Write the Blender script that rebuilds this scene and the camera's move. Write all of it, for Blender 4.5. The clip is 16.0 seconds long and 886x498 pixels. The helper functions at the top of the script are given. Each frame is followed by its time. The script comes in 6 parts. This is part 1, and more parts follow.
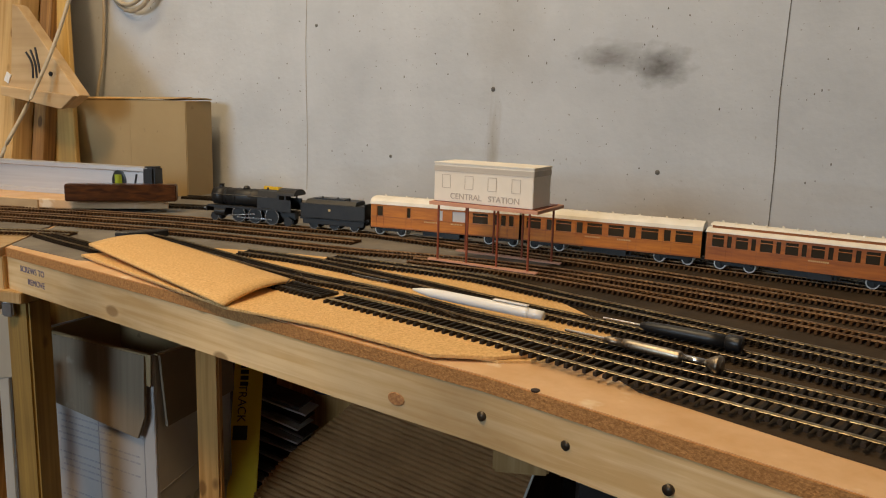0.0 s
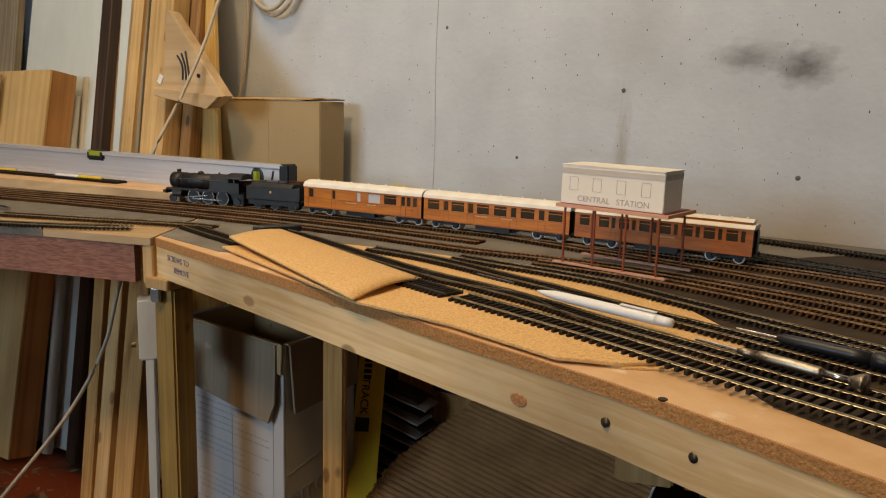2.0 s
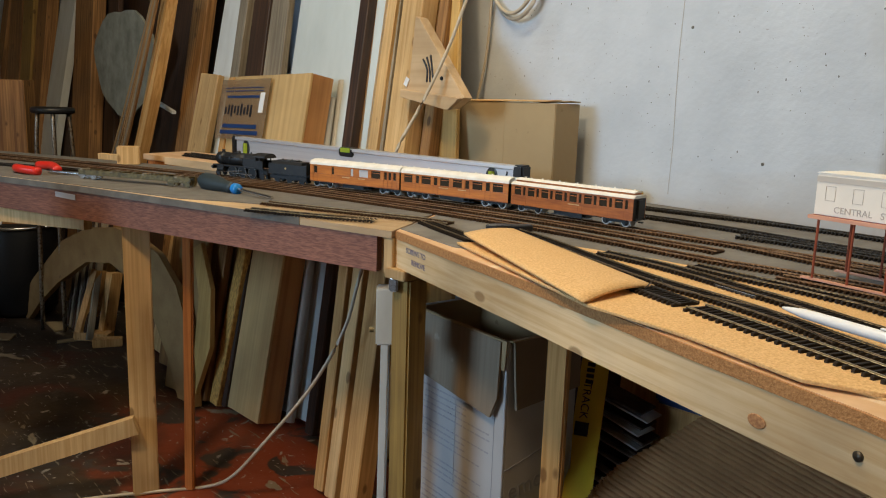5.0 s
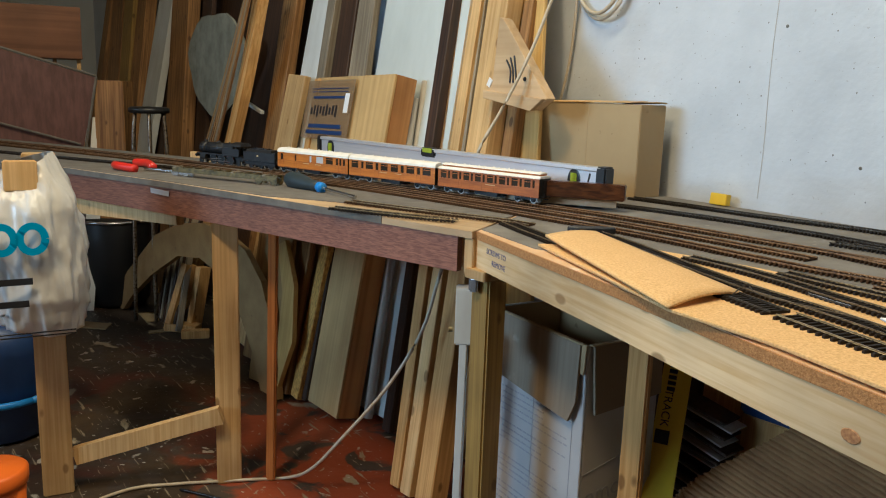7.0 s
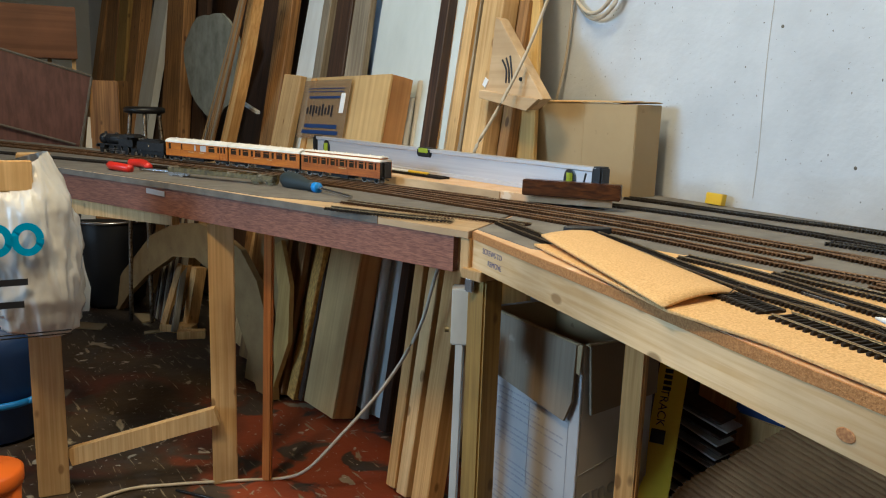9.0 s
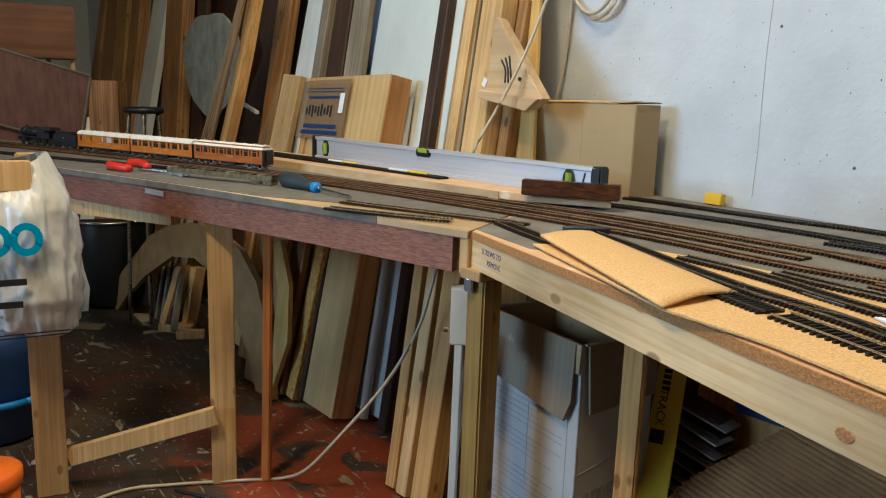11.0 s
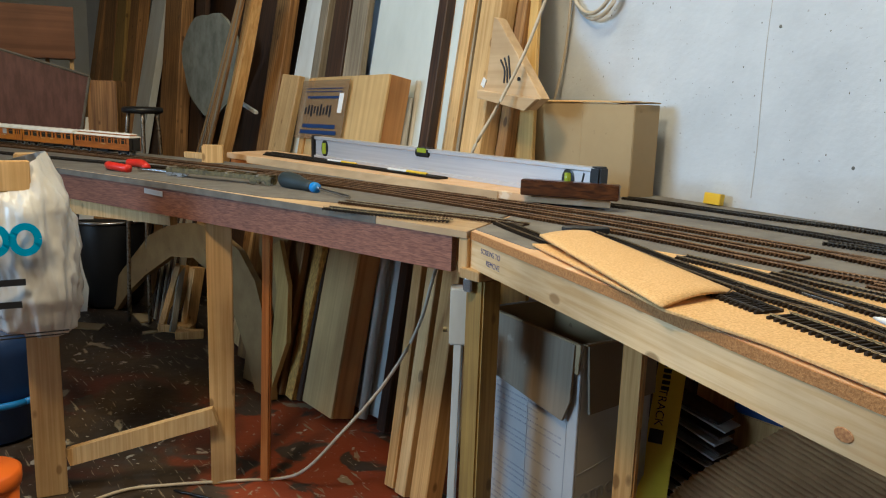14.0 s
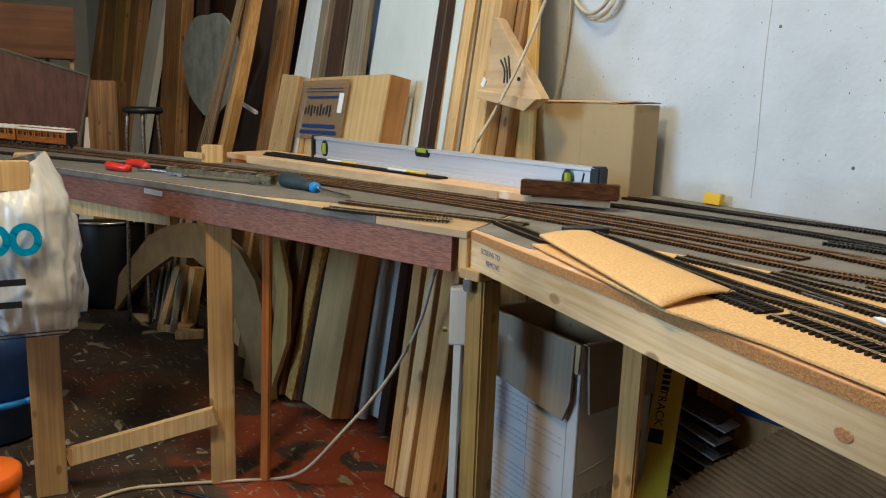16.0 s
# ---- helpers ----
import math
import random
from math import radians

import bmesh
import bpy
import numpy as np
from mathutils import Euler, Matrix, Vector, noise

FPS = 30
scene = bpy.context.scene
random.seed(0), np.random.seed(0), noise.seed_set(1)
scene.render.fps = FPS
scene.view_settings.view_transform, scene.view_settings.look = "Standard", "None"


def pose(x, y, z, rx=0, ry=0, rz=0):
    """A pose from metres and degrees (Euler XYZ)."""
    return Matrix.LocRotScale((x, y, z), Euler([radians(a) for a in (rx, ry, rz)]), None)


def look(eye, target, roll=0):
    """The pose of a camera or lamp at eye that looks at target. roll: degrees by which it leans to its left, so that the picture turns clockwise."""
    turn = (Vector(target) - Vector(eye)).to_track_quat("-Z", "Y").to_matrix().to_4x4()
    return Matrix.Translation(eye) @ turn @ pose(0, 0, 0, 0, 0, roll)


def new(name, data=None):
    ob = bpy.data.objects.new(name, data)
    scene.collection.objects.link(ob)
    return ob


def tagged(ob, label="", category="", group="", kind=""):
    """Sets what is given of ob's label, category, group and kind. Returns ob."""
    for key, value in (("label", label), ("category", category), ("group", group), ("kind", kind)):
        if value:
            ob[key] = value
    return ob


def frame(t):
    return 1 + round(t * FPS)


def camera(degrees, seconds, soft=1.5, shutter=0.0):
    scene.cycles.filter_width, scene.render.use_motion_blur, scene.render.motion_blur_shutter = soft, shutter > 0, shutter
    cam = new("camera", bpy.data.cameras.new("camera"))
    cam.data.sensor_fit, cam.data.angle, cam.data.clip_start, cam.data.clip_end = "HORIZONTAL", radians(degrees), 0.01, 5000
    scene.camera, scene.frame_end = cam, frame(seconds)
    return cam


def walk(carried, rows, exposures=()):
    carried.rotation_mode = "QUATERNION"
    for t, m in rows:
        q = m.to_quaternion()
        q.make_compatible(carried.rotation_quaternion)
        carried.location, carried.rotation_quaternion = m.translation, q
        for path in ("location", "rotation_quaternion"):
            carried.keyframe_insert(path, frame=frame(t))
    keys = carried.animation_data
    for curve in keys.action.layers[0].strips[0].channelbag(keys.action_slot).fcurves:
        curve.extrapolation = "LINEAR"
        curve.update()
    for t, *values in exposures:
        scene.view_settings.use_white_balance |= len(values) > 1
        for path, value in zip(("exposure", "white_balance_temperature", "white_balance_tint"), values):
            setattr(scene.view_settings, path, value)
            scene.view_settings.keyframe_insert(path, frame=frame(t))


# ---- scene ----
FOV = 57.728
cam = camera(FOV, 16.0, soft=1.1)
walk(cam, [
    (0, pose(-0.0146, 0.0329, 0.7903, 79.576, -1.521, 0.096)),
    (0.5, pose(-0.0150, 0.0327, 0.7903, 79.563, -1.534, 0.830)),
    (1, pose(-0.0160, 0.0323, 0.7903, 79.533, -1.562, 2.473)),
    (1.5, pose(-0.0174, 0.0315, 0.7902, 79.485, -1.605, 5.086)),
    (2, pose(-0.0194, 0.0303, 0.7902, 79.412, -1.662, 8.844)),
    (2.5, pose(-0.0215, 0.0289, 0.7901, 79.331, -1.717, 12.833)),
    (3, pose(-0.0234, 0.0273, 0.7901, 79.248, -1.765, 16.711)),
    (3.5, pose(-0.0250, 0.0259, 0.7900, 79.174, -1.802, 20.066)),
    (4, pose(-0.0261, 0.0248, 0.7900, 79.117, -1.827, 22.577)),
    (4.5, pose(-0.0264, 0.0245, 0.7900, 79.100, -1.834, 23.321)),
    (5, pose(-0.0271, 0.0237, 0.7899, 79.062, -1.848, 24.968)),
    (5.2, pose(-0.0274, 0.0233, 0.7899, 79.044, -1.855, 25.764)),
    (7.3, pose(-0.0293, 0.0208, 0.7899, 78.925, -1.891, 30.786)),
    (7.5, pose(-0.0293, 0.0209, 0.7899, 78.928, -1.890, 30.674)),
    (8, pose(-0.0292, 0.0210, 0.7899, 78.933, -1.888, 30.430)),
    (8.5, pose(-0.0292, 0.0211, 0.7899, 78.935, -1.888, 30.373)),
    (9, pose(-0.0292, 0.0211, 0.7899, 78.935, -1.888, 30.373)),
    (11.5, pose(-0.0292, 0.0211, 0.7899, 78.937, -1.888, 30.284)),
    (12, pose(-0.0292, 0.0211, 0.7899, 78.937, -1.887, 30.263)),
    (16, pose(-0.0291, 0.0211, 0.7899, 78.938, -1.887, 30.249)),], exposures=[(0.0, -0.52, 6700, 10), (2.0, -0.52, 6600, 10), (3.5, -0.50, 6200, 9), (5.0, -0.26, 5650, 5), (7.3, -0.06, 5330, 2), (16.0, -0.04, 5280, 2)])

# ---- plan ----
T = 0.6                                   # height of the baseboard tops over the floor
W0 = Vector((-0.296, 1.56, 0))            # a point at the foot of the long wall
ALONG = Vector((-0.9134, 0.4072, 0))      # along that wall, away from the camera
INTO = Vector((0.4072, 0.9134, 0))        # square into that wall
UP = Vector((0, 0, 1))


def wp(s, q, z=0.0):
    """A place s metres along the long wall and q metres out from it."""
    return W0 + ALONG * s - INTO * q + UP * z


def wall_frame(s, q, z=0.0):
    """A frame with x along the wall to the right, y into it, z up."""
    m = Matrix((-ALONG, INTO, UP)).transposed().to_4x4()
    m.translation = wp(s, q, z)
    return m


# ---- light ----
world = bpy.data.worlds.new("world")
scene.world = world
world.use_nodes = True
sky = world.node_tree.nodes.new("ShaderNodeTexSky")
sky.sky_type, sky.sun_disc = "NISHITA", False
sky.sun_elevation, sky.sun_rotation = radians(35), radians(200)
world.node_tree.links.new(sky.outputs[0], world.node_tree.nodes["Background"].inputs[0])
world.node_tree.nodes["Background"].inputs[1].default_value = 0.1


def area(name, eye, target, sx, sy, watts, colour, spread=180):
    d = bpy.data.lights.new(name, "AREA")
    d.shape, d.size, d.size_y, d.energy, d.color = "RECTANGLE", sx, sy, watts, colour
    ob = new(name, d)
    d.spread = radians(spread)
    ob.matrix_world = look(eye, target)
    return ob


area("window_light", wp(0.85, 4.12, 1.5), wp(-0.15, 0.0, 1.2), 1.2, 0.9, 15.5, (0.60, 0.80, 1.0), 75)
area("ceiling_light", (-0.75, 0.75, 2.36), (-0.75, 0.75, 0.0), 1.2, 0.16, 26, (1.0, 0.80, 0.52))
area("ceiling_light", (-0.75, -0.35, 2.36), (-0.75, 0.9, 0.5), 0.3, 0.3, 30, (1.0, 0.66, 0.33))


# ---- materials ----
def mat(name, base, second=None, rough=0.6, metal=0.0, scale=(40, 40, 40), detail=4.0, low=0.35, high=0.65,
        bump=0.0, bump_scale=300.0, spots=None, spot_scale=30.0, spot_at=0.62, coat=0.0, island=0.0, gloss=0.5):
    m = bpy.data.materials.new(name)
    m.use_nodes = True
    nt = m.node_tree
    bs = nt.nodes["Principled BSDF"]
    bs.inputs["Roughness"].default_value = rough
    bs.inputs["Metallic"].default_value = metal
    bs.inputs["Coat Weight"].default_value = coat
    bs.inputs["Specular IOR Level"].default_value = gloss
    tc = nt.nodes.new("ShaderNodeTexCoord")
    colour = None
    if second is not None:
        mp = nt.nodes.new("ShaderNodeMapping")
        mp.inputs["Scale"].default_value = scale
        nt.links.new(tc.outputs["Object"], mp.inputs["Vector"])
        nz = nt.nodes.new("ShaderNodeTexNoise")
        nz.inputs["Scale"].default_value = 1.0
        nz.inputs["Detail"].default_value = detail
        nz.inputs["Roughness"].default_value = 0.6
        nt.links.new(mp.outputs[0], nz.inputs["Vector"])
        rp = nt.nodes.new("ShaderNodeValToRGB")
        rp.color_ramp.elements[0].position, rp.color_ramp.elements[1].position = low, high
        rp.color_ramp.elements[0].color = (*base, 1)
        rp.color_ramp.elements[1].color = (*second, 1)
        nt.links.new(nz.outputs["Fac"], rp.inputs["Fac"])
        colour = rp.outputs["Color"]
    if spots is not None:
        n2 = nt.nodes.new("ShaderNodeTexNoise")
        n2.inputs["Scale"].default_value = spot_scale
        n2.inputs["Detail"].default_value = 5.0
        nt.links.new(tc.outputs["Object"], n2.inputs["Vector"])
        r2 = nt.nodes.new("ShaderNodeValToRGB")
        r2.color_ramp.elements[0].position, r2.color_ramp.elements[1].position = spot_at, spot_at + 0.06
        nt.links.new(n2.outputs["Fac"], r2.inputs["Fac"])
        mx = nt.nodes.new("ShaderNodeMix")
        mx.data_type = "RGBA"
        nt.links.new(r2.outputs["Color"], mx.inputs["Factor"])
        if colour is None:
            mx.inputs["A"].default_value = (*base, 1)
        else:
            nt.links.new(colour, mx.inputs["A"])
        mx.inputs["B"].default_value = (*spots, 1)
        colour = mx.outputs["Result"]
    if island:
        oi = nt.nodes.new("ShaderNodeObjectInfo")
        hs = nt.nodes.new("ShaderNodeHueSaturation")
        mr = nt.nodes.new("ShaderNodeMapRange")
        mr.inputs["To Min"].default_value, mr.inputs["To Max"].default_value = 1 - island, 1 + island
        nt.links.new(oi.outputs["Random"], mr.inputs["Value"])
        nt.links.new(mr.outputs[0], hs.inputs["Value"])
        if colour is None:
            hs.inputs["Color"].default_value = (*base, 1)
        else:
            nt.links.new(colour, hs.inputs["Color"])
        colour = hs.outputs["Color"]
    if colour is None:
        bs.inputs["Base Color"].default_value = (*base, 1)
    else:
        nt.links.new(colour, bs.inputs["Base Color"])
    if bump:
        n3 = nt.nodes.new("ShaderNodeTexNoise")
        n3.inputs["Scale"].default_value = bump_scale
        n3.inputs["Detail"].default_value = 3.0
        nt.links.new(tc.outputs["Object"], n3.inputs["Vector"])
        bp = nt.nodes.new("ShaderNodeBump")
        bp.inputs["Strength"].default_value = bump
        bp.inputs["Distance"].default_value = 0.002
        nt.links.new(n3.outputs["Fac"], bp.inputs["Height"])
        nt.links.new(bp.outputs[0], bs.inputs["Normal"])
    return m


def grain(name, light, dark, axis=2, rough=0.6, island=0.0, fine=150.0, knots=True):
    """Sawn wood: streaks along one local axis, with a few knots."""
    m = bpy.data.materials.new(name)
    m.use_nodes = True
    nt = m.node_tree
    bs = nt.nodes["Principled BSDF"]
    bs.inputs["Roughness"].default_value = rough
    tc = nt.nodes.new("ShaderNodeTexCoord")
    oi = nt.nodes.new("ShaderNodeObjectInfo")
    shift = nt.nodes.new("ShaderNodeVectorMath")
    shift.operation = "ADD"
    scl = nt.nodes.new("ShaderNodeMath")
    scl.operation = "MULTIPLY"
    scl.inputs[1].default_value = 7.3
    nt.links.new(oi.outputs["Random"], scl.inputs[0])
    nt.links.new(tc.outputs["Object"], shift.inputs[0])
    nt.links.new(scl.outputs[0], shift.inputs[1])
    mp = nt.nodes.new("ShaderNodeMapping")
    sc = [fine, fine, fine]
    sc[axis] = fine * 0.025
    mp.inputs["Scale"].default_value = sc
    nt.links.new(shift.outputs[0], mp.inputs["Vector"])
    nz = nt.nodes.new("ShaderNodeTexNoise")
    nz.inputs["Scale"].default_value, nz.inputs["Detail"].default_value, nz.inputs["Distortion"].default_value = 1.0, 5.0, 0.6
    nt.links.new(mp.outputs[0], nz.inputs["Vector"])
    rp = nt.nodes.new("ShaderNodeValToRGB")
    rp.color_ramp.elements[0].position, rp.color_ramp.elements[1].position = 0.36, 0.66
    rp.color_ramp.elements[0].color, rp.color_ramp.elements[1].color = (*dark, 1), (*light, 1)
    nt.links.new(nz.outputs["Fac"], rp.inputs["Fac"])
    colour = rp.outputs["Color"]
    n2 = nt.nodes.new("ShaderNodeTexNoise")
    n2.inputs["Scale"].default_value, n2.inputs["Detail"].default_value = 4.0, 6.0
    nt.links.new(shift.outputs[0], n2.inputs["Vector"])
    hs = nt.nodes.new("ShaderNodeHueSaturation")
    mr = nt.nodes.new("ShaderNodeMapRange")
    mr.inputs["From Min"].default_value, mr.inputs["From Max"].default_value = 0.3, 0.7
    mr.inputs["To Min"].default_value, mr.inputs["To Max"].default_value = 0.62, 1.16
    nt.links.new(n2.outputs["Fac"], mr.inputs["Value"])
    nt.links.new(mr.outputs[0], hs.inputs["Value"])
    nt.links.new(colour, hs.inputs["Color"])
    colour = hs.outputs["Color"]
    if knots:
        vo = nt.nodes.new("ShaderNodeTexVoronoi")
        vo.inputs["Scale"].default_value = 1.0
        m2 = nt.nodes.new("ShaderNodeMapping")
        k = [21.0, 21.0, 21.0]
        k[axis] = 11.0
        m2.inputs["Scale"].default_value = k
        nt.links.new(shift.outputs[0], m2.inputs["Vector"])
        nt.links.new(m2.outputs[0], vo.inputs["Vector"])
        r3 = nt.nodes.new("ShaderNodeValToRGB")
        r3.color_ramp.elements[0].position, r3.color_ramp.elements[1].position = 0.10, 0.15
        r3.color_ramp.elements[0].color, r3.color_ramp.elements[1].color = (0.75, 0.75, 0.75, 1), (0, 0, 0, 1)
        nt.links.new(vo.outputs["Distance"], r3.inputs["Fac"])
        mx = nt.nodes.new("ShaderNodeMix")
        mx.data_type = "RGBA"
        nt.links.new(r3.outputs["Color"], mx.inputs["Factor"])
        nt.links.new(colour, mx.inputs["A"])
        mx.inputs["B"].default_value = (dark[0] * 0.35, dark[1] * 0.3, dark[2] * 0.25, 1)
        colour = mx.outputs["Result"]
    nt.links.new(colour, bs.inputs["Base Color"])
    bp = nt.nodes.new("ShaderNodeBump")
    bp.inputs["Strength"].default_value, bp.inputs["Distance"].default_value = 0.25, 0.001
    nt.links.new(nz.outputs["Fac"], bp.inputs["Height"])
    nt.links.new(bp.outputs[0], bs.inputs["Normal"])
    return m


PINE = grain("pine", (0.70, 0.42, 0.15), (0.50, 0.26, 0.072))
PINE_X = grain("pine_across", (0.80, 0.60, 0.34), (0.66, 0.44, 0.20), axis=0, fine=170)
PINE_PALE = grain("pale_pine", (0.73, 0.49, 0.22), (0.56, 0.34, 0.125))
TREATED = grain("treated_post", (0.40, 0.255, 0.062), (0.26, 0.155, 0.034))
OLDWOOD = grain("old_brown_wood", (0.42, 0.22, 0.068), (0.19, 0.088, 0.026))
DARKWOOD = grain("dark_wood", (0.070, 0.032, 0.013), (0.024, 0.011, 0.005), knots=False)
REDWOOD = grain("red_wood", (0.60, 0.22, 0.045), (0.42, 0.14, 0.026), knots=False)
GREYWOOD = grain("grey_wood", (0.32, 0.27, 0.19), (0.19, 0.155, 0.105), knots=False)
MAHOGANY = grain("mahogany_ply", (0.34, 0.145, 0.085), (0.17, 0.066, 0.040), axis=0, knots=False, fine=520)
MAHO_BLOCK = grain("dark_hardwood", (0.12, 0.042, 0.012), (0.040, 0.013, 0.005), axis=0, rough=0.28, knots=False, fine=220)
PLY = grain("plywood", (0.66, 0.47, 0.26), (0.55, 0.37, 0.19), axis=0, knots=False, fine=60)
PLY_FACE = grain("pale_ply_face", (0.62, 0.42, 0.18), (0.50, 0.32, 0.12), knots=False, fine=60)
PLY_EDGE = grain("orange_ply_side", (0.62, 0.31, 0.10), (0.44, 0.20, 0.06), knots=False, fine=45)
PLY_Z = grain("ply_panel", (0.62, 0.40, 0.125), (0.50, 0.30, 0.085), knots=False, fine=90)
LAMINATE = grain("brown_laminate", (0.25, 0.105, 0.045), (0.17, 0.066, 0.027), axis=0, rough=0.4, knots=False, fine=50)
WINE = mat("wine_brown_board", (0.16, 0.075, 0.062), (0.10, 0.045, 0.038), rough=0.5, scale=(60, 60, 14))
CHIP = mat("chipboard_edge", (0.50, 0.25, 0.085), (0.33, 0.15, 0.046), rough=0.85, scale=(420, 420, 420), bump=0.6, bump_scale=500)
CHIPTOP = mat("bare_board_top", (0.70, 0.47, 0.27), (0.60, 0.37, 0.18), rough=0.6, scale=(24, 24, 24), detail=7, spots=(0.76, 0.60, 0.42), spot_scale=22, spot_at=0.64)
CORK = mat("cork_sheet", (0.80, 0.53, 0.24), (0.58, 0.34, 0.12), rough=0.85, scale=(420, 420, 420), detail=2, low=0.3, high=0.7, bump=0.5, bump_scale=600)
# one board paint in two tones: sheen and dimmer light are in the colour
GREYPAINT_DIM = mat("grey_board_paint_dim", (0.032, 0.022, 0.013), (0.058, 0.040, 0.024), rough=0.85, gloss=0.25, scale=(16, 16, 16), spots=(0.12, 0.09, 0.055), spot_scale=55, spot_at=0.68, bump=0.15)
GREYPAINT_SHEEN = mat("grey_board_paint_sheen", (0.135, 0.122, 0.104), (0.205, 0.187, 0.160), rough=0.8, scale=(18, 18, 18), detail=7, spots=(0.30, 0.26, 0.20), spot_scale=55, spot_at=0.67, bump=0.15)
KNOT = mat("wood_knot", (0.50, 0.26, 0.10), (0.26, 0.11, 0.04), rough=0.6, scale=(240, 240, 240))
GREYLIGHT = mat("grey_felt", (0.125, 0.112, 0.093), (0.175, 0.158, 0.132), rough=0.85, scale=(30, 30, 30), bump=0.2)
SLEEPER = mat("black_sleeper_plastic", (0.014, 0.011, 0.009), (0.030, 0.022, 0.016), rough=0.7, scale=(90, 90, 90), gloss=0.2)
SLEEPER_RUST = mat("rusty_sleeper", (0.040, 0.021, 0.010), (0.105, 0.052, 0.021), rough=0.85, scale=(14, 14, 60), gloss=0.2)
RAIL = mat("rail_nickel", (0.40, 0.32, 0.20), (0.24, 0.17, 0.09), rough=0.38, metal=0.9, scale=(60, 60, 60))
RAIL_BRIGHT = mat("bright_nickel_rail", (0.52, 0.44, 0.29), (0.36, 0.28, 0.16), rough=0.4, metal=1.0, scale=(60, 60, 60))
DARKRAIL = mat("dark_rail", (0.10, 0.085, 0.065), (0.06, 0.05, 0.04), rough=0.4, metal=0.7, scale=(60, 60, 60))
RAIL_RUST = mat("rail_rust", (0.34, 0.20, 0.095), (0.18, 0.10, 0.046), rough=0.5, metal=0.5, scale=(50, 50, 50))
STEEL = mat("steel", (0.62, 0.61, 0.59), rough=0.25, metal=1.0)
CHROME = mat("worn_chrome", (0.42, 0.36, 0.28), (0.10, 0.06, 0.035), rough=0.4, metal=1.0, scale=(120, 120, 120), low=0.45, high=0.7)
ALU = mat("brushed_aluminium", (0.66, 0.66, 0.68), (0.58, 0.58, 0.61), rough=0.45, metal=0.55, scale=(4, 160, 160))
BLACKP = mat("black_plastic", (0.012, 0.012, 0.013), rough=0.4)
LOCO = mat("loco_black", (0.009, 0.009, 0.010), (0.019, 0.018, 0.017), rough=0.5, scale=(80, 80, 80))
WHEEL = mat("wheel_black", (0.015, 0.014, 0.013), rough=0.45)
TYRE = mat("wheel_rim", (0.70, 0.69, 0.66), rough=0.3, metal=0.8)
TEAK = mat("teak_coach", (0.58, 0.20, 0.014), (0.42, 0.125, 0.008), rough=0.38, scale=(30, 200, 200), coat=0.2)
TEAK_DARK = mat("dark_teak", (0.44, 0.135, 0.012), (0.27, 0.075, 0.008), rough=0.4, scale=(30, 200, 200))
ROOF = mat("white_coach_roof", (0.86, 0.83, 0.76), (0.76, 0.72, 0.63), rough=0.6, scale=(40, 40, 40))
PANE = mat("coach_window", (0.035, 0.028, 0.020), rough=0.12, coat=0.3)
PANE_LIGHT = mat("frosted_coach_window", (0.55, 0.56, 0.58), rough=0.25)
LETTER = mat("cream_lettering", (0.62, 0.45, 0.20), rough=0.5)
CARD = mat("white_card", (0.82, 0.79, 0.72), (0.76, 0.73, 0.66), rough=0.8, scale=(20, 20, 20))
CARD_GREY = mat("grey_card_strip", (0.55, 0.52, 0.47), (0.48, 0.45, 0.41), rough=0.8, scale=(20, 90, 90))
PENCIL = mat("pencil_line", (0.46, 0.42, 0.38), rough=0.8)
REDPAINT = mat("red_painted_wire", (0.30, 0.07, 0.03), (0.22, 0.05, 0.02), rough=0.45, scale=(90, 90, 90))
STRIP = mat("pinkish_wood_strip", (0.66, 0.36, 0.24), (0.55, 0.27, 0.17), rough=0.6, scale=(20, 200, 200))
WHITEP = mat("white_plastic", (0.82, 0.82, 0.82), rough=0.3)
YELLOW = mat("yellow_card", (0.80, 0.56, 0.02), (0.72, 0.48, 0.02), rough=0.5, scale=(12, 12, 12))
REDP = mat("red_plastic_grip", (0.62, 0.025, 0.012), rough=0.3)
BLUEP = mat("blue_plastic", (0.03, 0.22, 0.62), rough=0.35)
DARKBLUE = mat("dark_blue_plastic", (0.012, 0.035, 0.12), (0.018, 0.05, 0.16), rough=0.4, scale=(8, 8, 8))
TEALGREY = mat("dark_rubber_grip", (0.022, 0.032, 0.036), rough=0.55)
ORANGE = mat("orange_plastic", (0.85, 0.17, 0.01), rough=0.4)
GREEN = mat("spirit_vial", (0.30, 0.38, 0.035), rough=0.1)
BRASS = mat("brassy_wagon_frame", (0.20, 0.15, 0.06), (0.07, 0.055, 0.03), rough=0.45, metal=0.5, scale=(90, 90, 90))
CABLE = mat("cream_cable", (0.54, 0.46, 0.34), (0.44, 0.37, 0.26), rough=0.5, scale=(60, 60, 60))
WALL = mat("pale_concrete_wall", (0.47, 0.50, 0.54), (0.60, 0.63, 0.67), rough=0.85, scale=(5.5, 5.5, 5.5), detail=8, low=0.3, high=0.7,
           spots=(0.36, 0.36, 0.36), spot_scale=130, spot_at=0.67, bump=0.35, bump_scale=90)
